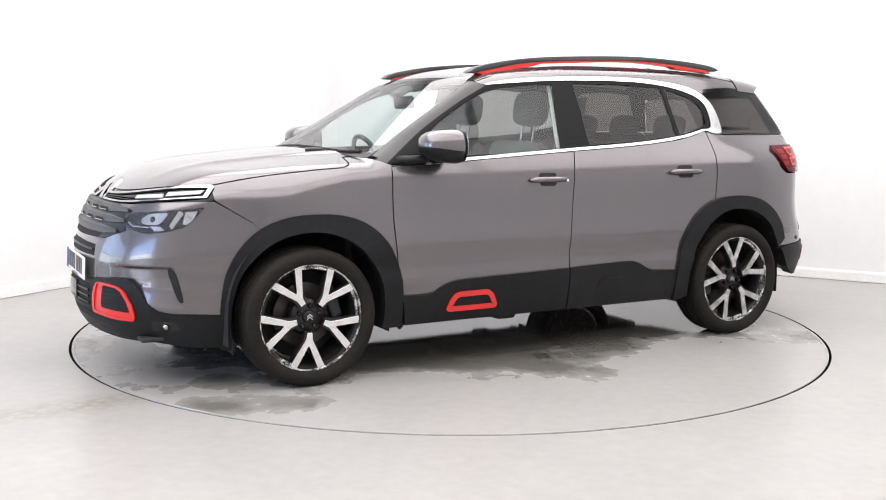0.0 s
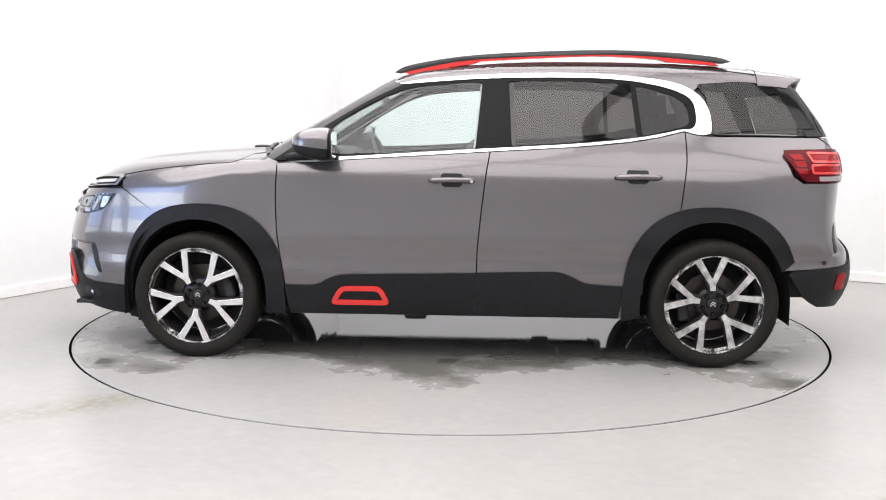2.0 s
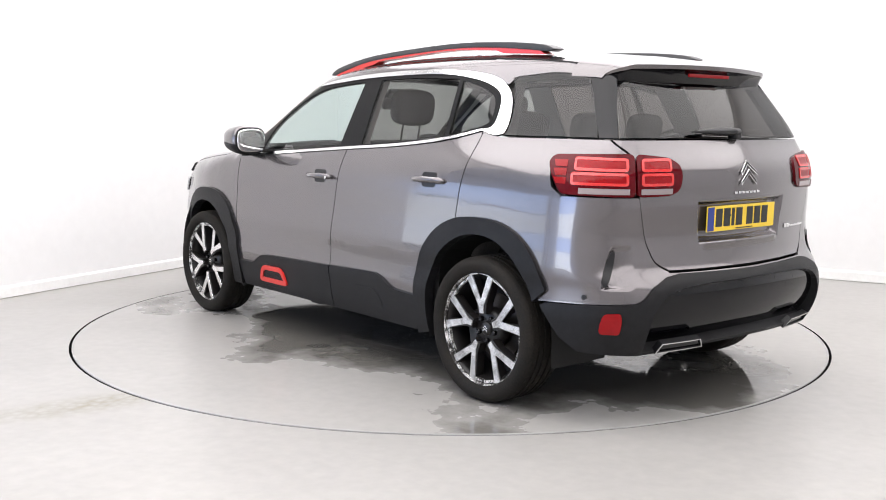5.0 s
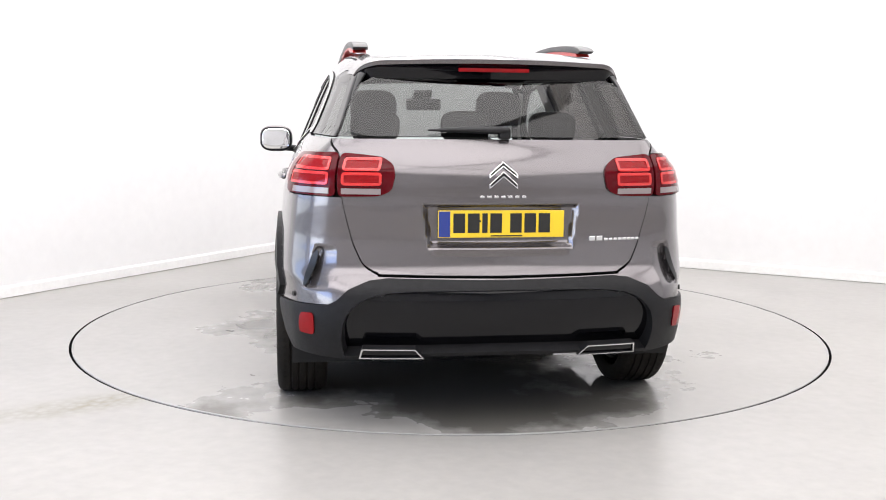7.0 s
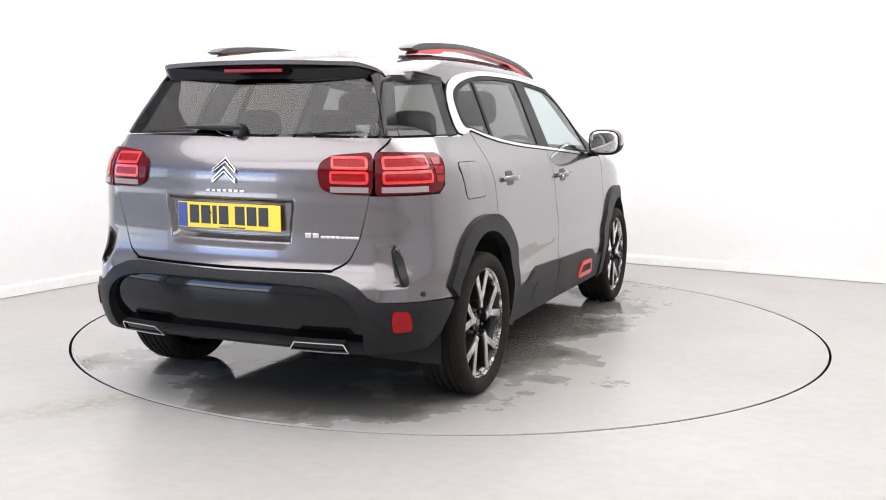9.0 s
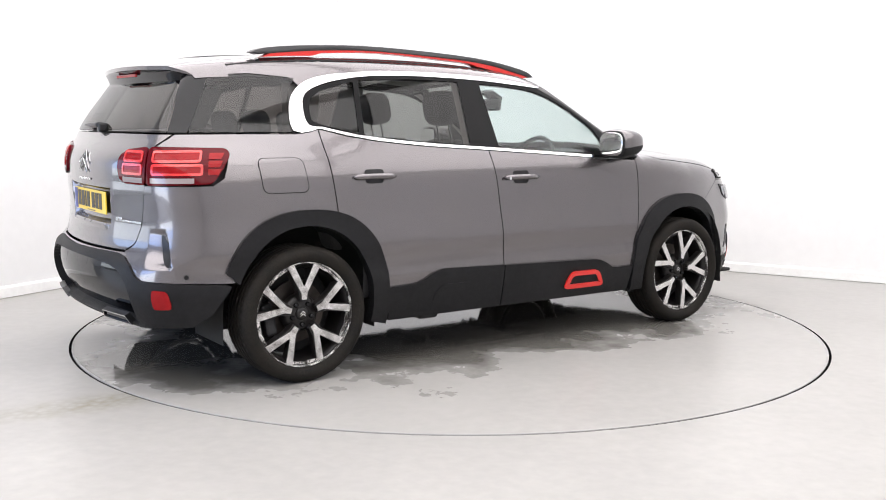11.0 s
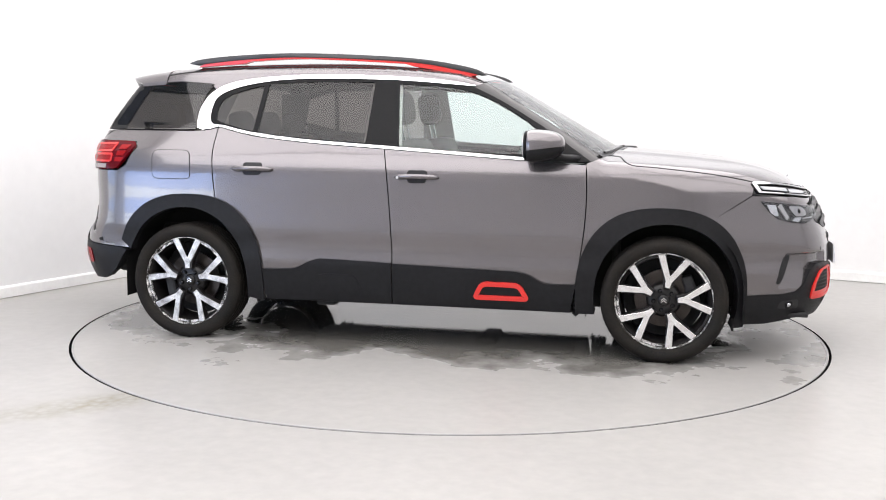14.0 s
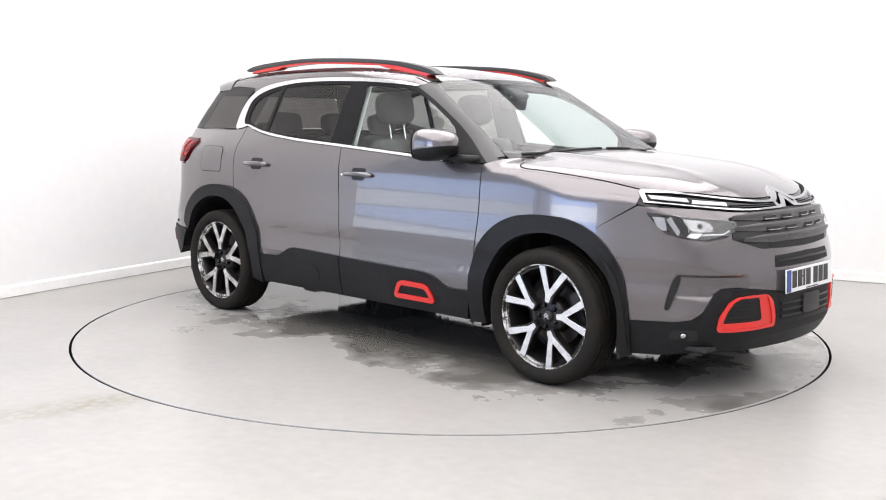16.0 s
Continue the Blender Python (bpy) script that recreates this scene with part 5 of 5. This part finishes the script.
# rear wiper on the glass
g = lay([(math.degrees(math.atan2(y, 0.68)), 1.232 - 0.05 * (y - 0.1) ** 2) for y in np.linspace(-0.03, 0.285, 9)], "tail")
blade = [tuple(p + np.array([-0.028, 0, 0.0])) for p in g]
wiper = part("rear_wiper", tube(blade, [0.020, 0.022, 0.021, 0.019, 0.017, 0.014, 0.011, 0.008, 0.004], 10, flat=0.8), SATIN_BLACK, car, "black rear wiper", smooth=True)
part("wiper_pivot", moved(box(0.05, 0.05, 0.05, 0.012), pose(*(g[0] + np.array([-0.02, 0.012, -0.012])))), SATIN_BLACK, wiper)
for y0, y1, h in ((0.62, 0.02, 0.05), (-0.02, -0.62, 0.05)):
    run = []
    for k in range(9):
        y = y0 + (y1 - y0) * k / 8
        x = 1.093 - 0.22 * y * y - 0.012 * (1 - k / 8)
        p = lay([(x, y)], "top")[0]
        run.append((x, y, p[2] + 0.006))
    part("windscreen_wiper", tube(run, 0.007, 6), SATIN_BLACK, car)
part("washer_cover", moved(blob((0, 0, 0), (0.05, 0.03, 0.012)), pose(1.12, 0.30, float(bonnet(1.12)) - 0.008)), SATIN_BLACK, car, smooth=True)

# number plates: the characters are plain bars
YELLOW = material("yellow_plate", (0.80, 0.56, 0.02), 0.35, vary=0.05, scale=12, coat=0.4)
WHITE = material("white_plate", (0.74, 0.75, 0.76), 0.35, vary=0.05, scale=12, coat=0.4)
INK = material("plate_black", (0.012, 0.012, 0.012), 0.4)
BLUE = material("plate_blue", (0.02, 0.04, 0.22), 0.35)


def number_plate(mat, at, face, label):
    """face: -1 looks back, 1 looks ahead."""
    plate = part("number_plate", box(0.007, 0.52, 0.111, 0.003), mat, car, label)
    put(plate, at)
    # seen from outside, u runs from left to right
    spot = lambda u, z: (face * 0.0042, face * u, z)
    part("country_band", box(0.002, 0.046, 0.104, 0.0005, spot(-0.234, 0)), BLUE, plate)
    u = -0.198
    for k in range(7):
        w = 0.022 if k == 2 else 0.048
        part("character_bar", box(0.002, w, 0.079, 0.0006, spot(u + w / 2, 0.004)), INK, plate)
        u += w + (0.034 if k == 3 else 0.011)
    part("maker_bar", box(0.0016, 0.13, 0.005, 0.0004, spot(0.02, -0.048)), INK, plate)
    for u in (-0.09, 0.10):
        part("screw", disc(0.005, (0, 0, 0), 10, 0.002), INK, plate).matrix_basis = Matrix.Translation(spot(u, 0.012)) @ pose(0, 0, 0, 0, 0, 90)
    return plate


number_plate(YELLOW, pose(-2.1025, 0, 0.856, 0, -1), -1, "yellow rear number plate")
number_plate(WHITE, pose(2.287, 0, 0.545, 0, -3), 1, "white front number plate")


def on_tail(y, z, out):
    """A pose on the tail's skin: x outwards."""
    p = lay([(math.degrees(math.atan2(y, 0.80)), z)], "tail")[0]
    n = Vector(skin_normal(p[None])[0])
    m = Matrix((n, (n.cross(Vector((0, 0, 1)))).normalized(), (n.cross((n.cross(Vector((0, 0, 1)))))).normalized() * -1)).transposed().to_4x4()
    return Matrix.Translation(Vector(p) + n * out) @ m


# badge: two plain chevrons, and bars where the names stand
for z in (1.033, 1.072):
    w = 0.058
    tri = [(-w, -0.036), (0, 0.012), (w, -0.036), (w, -0.016), (0.0, 0.036), (-w, -0.016)]
    badge = put(part("chevron", moved(prism(tri, -0.004, 0.004, 0.0015), pose(0, 0, 0, 0, 0, 90)), CHROME, tailgate, "chrome edged chevron with a dark face"), on_tail(0, z, 0.005))
    part("dark_face", moved(prism(inset(tri, 0.0045), -0.001, 0.001), pose(0.0040, 0, 0, 0, 0, 90)), SATIN_BLACK, badge)
for k in range(7):
    put(part("letter_bar", box(0.005, 0.019, 0.011, 0.002), CHROME, tailgate), on_tail(0.082 - 0.0275 * k, 0.967, 0.003))
for k in range(10):
    big = k < 2
    put(part("letter_bar", box(0.005, 0.028 if big else 0.018, 0.020 if big else 0.011, 0.002), CHROME, tailgate), on_tail(-0.39 - (0.036 * k if big else 0.045 + 0.0245 * (k - 1)), 0.792 if big else 0.787, 0.003))
for s in (1, -1):
    shell("chevron_arm", flip([(0, 0.964), (0, 0.936), (4.2, 0.905), (6.5, 0.894), (9, 0.894), (9, 0.905), (7.2, 0.911), (3.4, 0.943), (1.2, 0.961)], s), "nose", NOSE_CHROME, front_bumper, off=0.010, depth=0.014, step=0.05, rim=NOSE_CHROME, label="chrome chevron badge arm")
    shell("chevron_arm", flip([(0, 0.924), (0, 0.901), (3, 0.868), (6.5, 0.866), (6.5, 0.8765), (4.8, 0.882), (2.6, 0.907), (1.0, 0.921)], s), "nose", NOSE_CHROME, front_bumper, off=0.013, depth=0.016, step=0.05, rim=NOSE_CHROME, label="chrome chevron badge arm")
    for a, z in ((62, 0.55), (30, 0.60)):
        p = lay([(a * s, z)], "nose")[0]
        put(part("parking_sensor", disc(0.011, (0, 0, 0), 14, 0.003), PAINT, front_bumper), Matrix.Translation(Vector(p)) @ Vector(skin_normal(p[None])[0]).to_track_quat("Y", "Z").to_matrix().to_4x4())
    for a, z in ((53, 0.555), (30, 0.585)):
        p = lay([(a * s, z)], "tail")[0]
        put(part("parking_sensor", disc(0.011, (0, 0, 0), 14, 0.012), SATIN_BLACK, rear_bumper), Matrix.Translation(Vector(p)) @ Vector(skin_normal(p[None])[0]).to_track_quat("Y", "Z").to_matrix().to_4x4())

# ---- cabin ----
def seat(x, y, z, wide=0.50):
    """A front seat: cushion, backrest, headrest on two posts."""
    base = part("seat", box(0.52, wide, 0.16, 0.06, (x + 0.28, y, z), 3), FABRIC, car, "grey cloth front seat", smooth=True)
    part("backrest", moved(box(0.15, wide, 0.62, 0.06, (0, 0, 0.31), 3), pose(x + 0.06, y, z + 0.02, 0, -17)), FABRIC, base, smooth=True)
    part("headrest", moved(blob((0, 0, 0), (0.062, 0.135, 0.10), 3.4), pose(x - 0.18, y, z + 0.80, 0, -10)), FABRIC, base, smooth=True)
    for d in (0.06, -0.06):
        part("post", tube([(x - 0.14, y + d, z + 0.58), (x - 0.175, y + d, z + 0.74)], 0.006), CHROME, base)
    return base


seat(-0.02, 0.37, 0.54)
seat(-0.02, -0.37, 0.54)
bench = part("rear_seat", box(0.50, 1.30, 0.16, 0.06, (-0.72, 0, 0.56), 3), FABRIC, car, "grey cloth rear bench", smooth=True)
for y in (0.44, 0, -0.44):
    part("backrest", moved(box(0.14, 0.43, 0.58, 0.05, (0, 0, 0.29), 3), pose(-0.98, y, 0.60, 0, -18)), FABRIC, bench, smooth=True)
    part("headrest", moved(blob((0, 0, 0), (0.05, 0.12, 0.075), 3.4), pose(-1.19, y, 1.24, 0, -12)), FABRIC, bench, smooth=True)
dash = [(1.10, 0.70), (1.10, 1.055), (0.92, 1.05), (0.74, 1.03), (0.64, 0.98), (0.62, 0.86), (0.70, 0.70)]
board = part("dashboard", prism(dash, -0.70, 0.70, 0.02), INTERIOR, car, "black dashboard", smooth=True, angle=40)
part("instrument_hood", moved(blob((0, 0, 0), (0.13, 0.17, 0.06), 2.4), pose(0.74, -0.37, 1.045)), INTERIOR, board, smooth=True)
part("screen", moved(box(0.012, 0.22, 0.12, 0.006), pose(0.63, 0.0, 1.02, 0, -12)), GLOSS_BLACK, board)
wheel_path = [(0.17 * 0.42 * math.sin(a), 0.185 * math.cos(a), 0.168 * math.sin(a)) for a in (2 * math.pi * k / 32 for k in range(32))]
steer = part("steering_wheel", moved(tube(wheel_path, 0.015, 8, closed=True), pose(0.49, -0.37, 1.0)), INTERIOR, board, "black steering wheel", smooth=True)
part("wheel_boss", moved(blob((0, 0, 0), (0.035, 0.07, 0.06)), pose(0.50, -0.37, 1.0, 0, -22)), INTERIOR, steer, smooth=True)
for dy in (0.09, -0.09):
    part("wheel_spoke", moved(box(0.02, 0.13, 0.03, 0.006), pose(0.495, -0.37 + dy, 1.0, 0, -22)), INTERIOR, steer)
inner_mirror = part("inner_mirror", moved(box(0.03, 0.225, 0.075, 0.014, (0, 0, 0), 3), pose(0.44, -0.005, 1.372, 0, 8)), INTERIOR, car, "black interior mirror", smooth=True)
part("mirror_stem", tube([(0.45, 0, 1.39), (0.47, 0, 1.44)], 0.012), INTERIOR, inner_mirror)
part("sensor_box", moved(box(0.10, 0.12, 0.03, 0.01), pose(0.46, 0, 1.432, 0, 28)), INTERIOR, inner_mirror)
shell("headliner", [(x, side_y(x, 1.50) - 0.03) for x in np.linspace(0.22, -1.62, 12)] + [(x, 0.03 - side_y(x, 1.50)) for x in np.linspace(-1.62, 0.22, 12)], "top", HEADLINER, car, off=-0.035, depth=0, step=0.1)
for s in (1, -1):
    shell("door_card", [(0.95, 0.36), (0.92, 1.05), (0.6, 1.055), (-0.19, 1.10), (-0.19, 0.36)], s, INTERIOR, car, off=-0.06, depth=0, step=0.12)
    shell("door_card", [(-0.20, 0.36), (-0.20, 1.10), (-1.0, 1.155), (-1.0, 0.36)], s, INTERIOR, car, off=-0.06, depth=0, step=0.12)
    shell("boot_trim", [(-1.0, 0.80), (-1.0, 1.16), (-1.2, 1.195), (-1.80, 1.19), (-1.78, 0.80)], s, INTERIOR, car, off=-0.05, depth=0, step=0.12)
    # pale pillar linings inside the glass
    shell("pillar_trim", [(-0.10, 1.12), (-0.135, 1.49), (-0.31, 1.495), (-0.325, 1.14)], s, HEADLINER, car, off=-0.035, depth=0, step=0.08)
    shell("pillar_trim", [(-1.20, 1.23), (-1.12, 1.46), (-1.33, 1.46), (-1.38, 1.21)], s, TRIM_GREY, car, off=-0.035, depth=0, step=0.08)
    shell("pillar_trim", PILLAR_TOP + CHROME_OUT[:1] + PILLAR_LOW[::-1], s, HEADLINER, car, off=-0.03, depth=0, step=0.08)
part("parcel_shelf", box(0.66, 1.10, 0.02, 0.004, (-1.50, 0, 1.02)), INTERIOR, car)
part("boot_floor", box(0.95, 1.0, 0.03, 0.004, (-1.5, 0, 0.62)), INTERIOR, car)
# hidden black block added so no light shows through the nose
part("nose_block", box(0.85, 1.0, 0.42, 0.05, (1.55, 0, 0.60)), BLACK, car)
part("bulkhead", box(0.04, 1.36, 0.72, 0.01, (1.09, 0, 0.64)), BLACK, car)
for a in (12, -12):
    part("tail_support", box(0.05, 0.5, 0.24, 0.02, (-2.0, 0.3 * (1 if a > 0 else -1), 0.48)), BLACK, car)


# ---- what moves: the turntable turns steadily and carries the car ----
def motions():
    start, rate = 209.332, -15.770
    table, ride = [], []
    for k in range(33):
        t = k * 0.5
        turn = pose(0, 0, 0, 0, 0, start + rate * t)
        table.append((t, turn))
        ride.append((t, turn @ pose(-0.0498, 0.1294, 0)))
    walk(turntable, table)
    walk(car, ride)


motions()
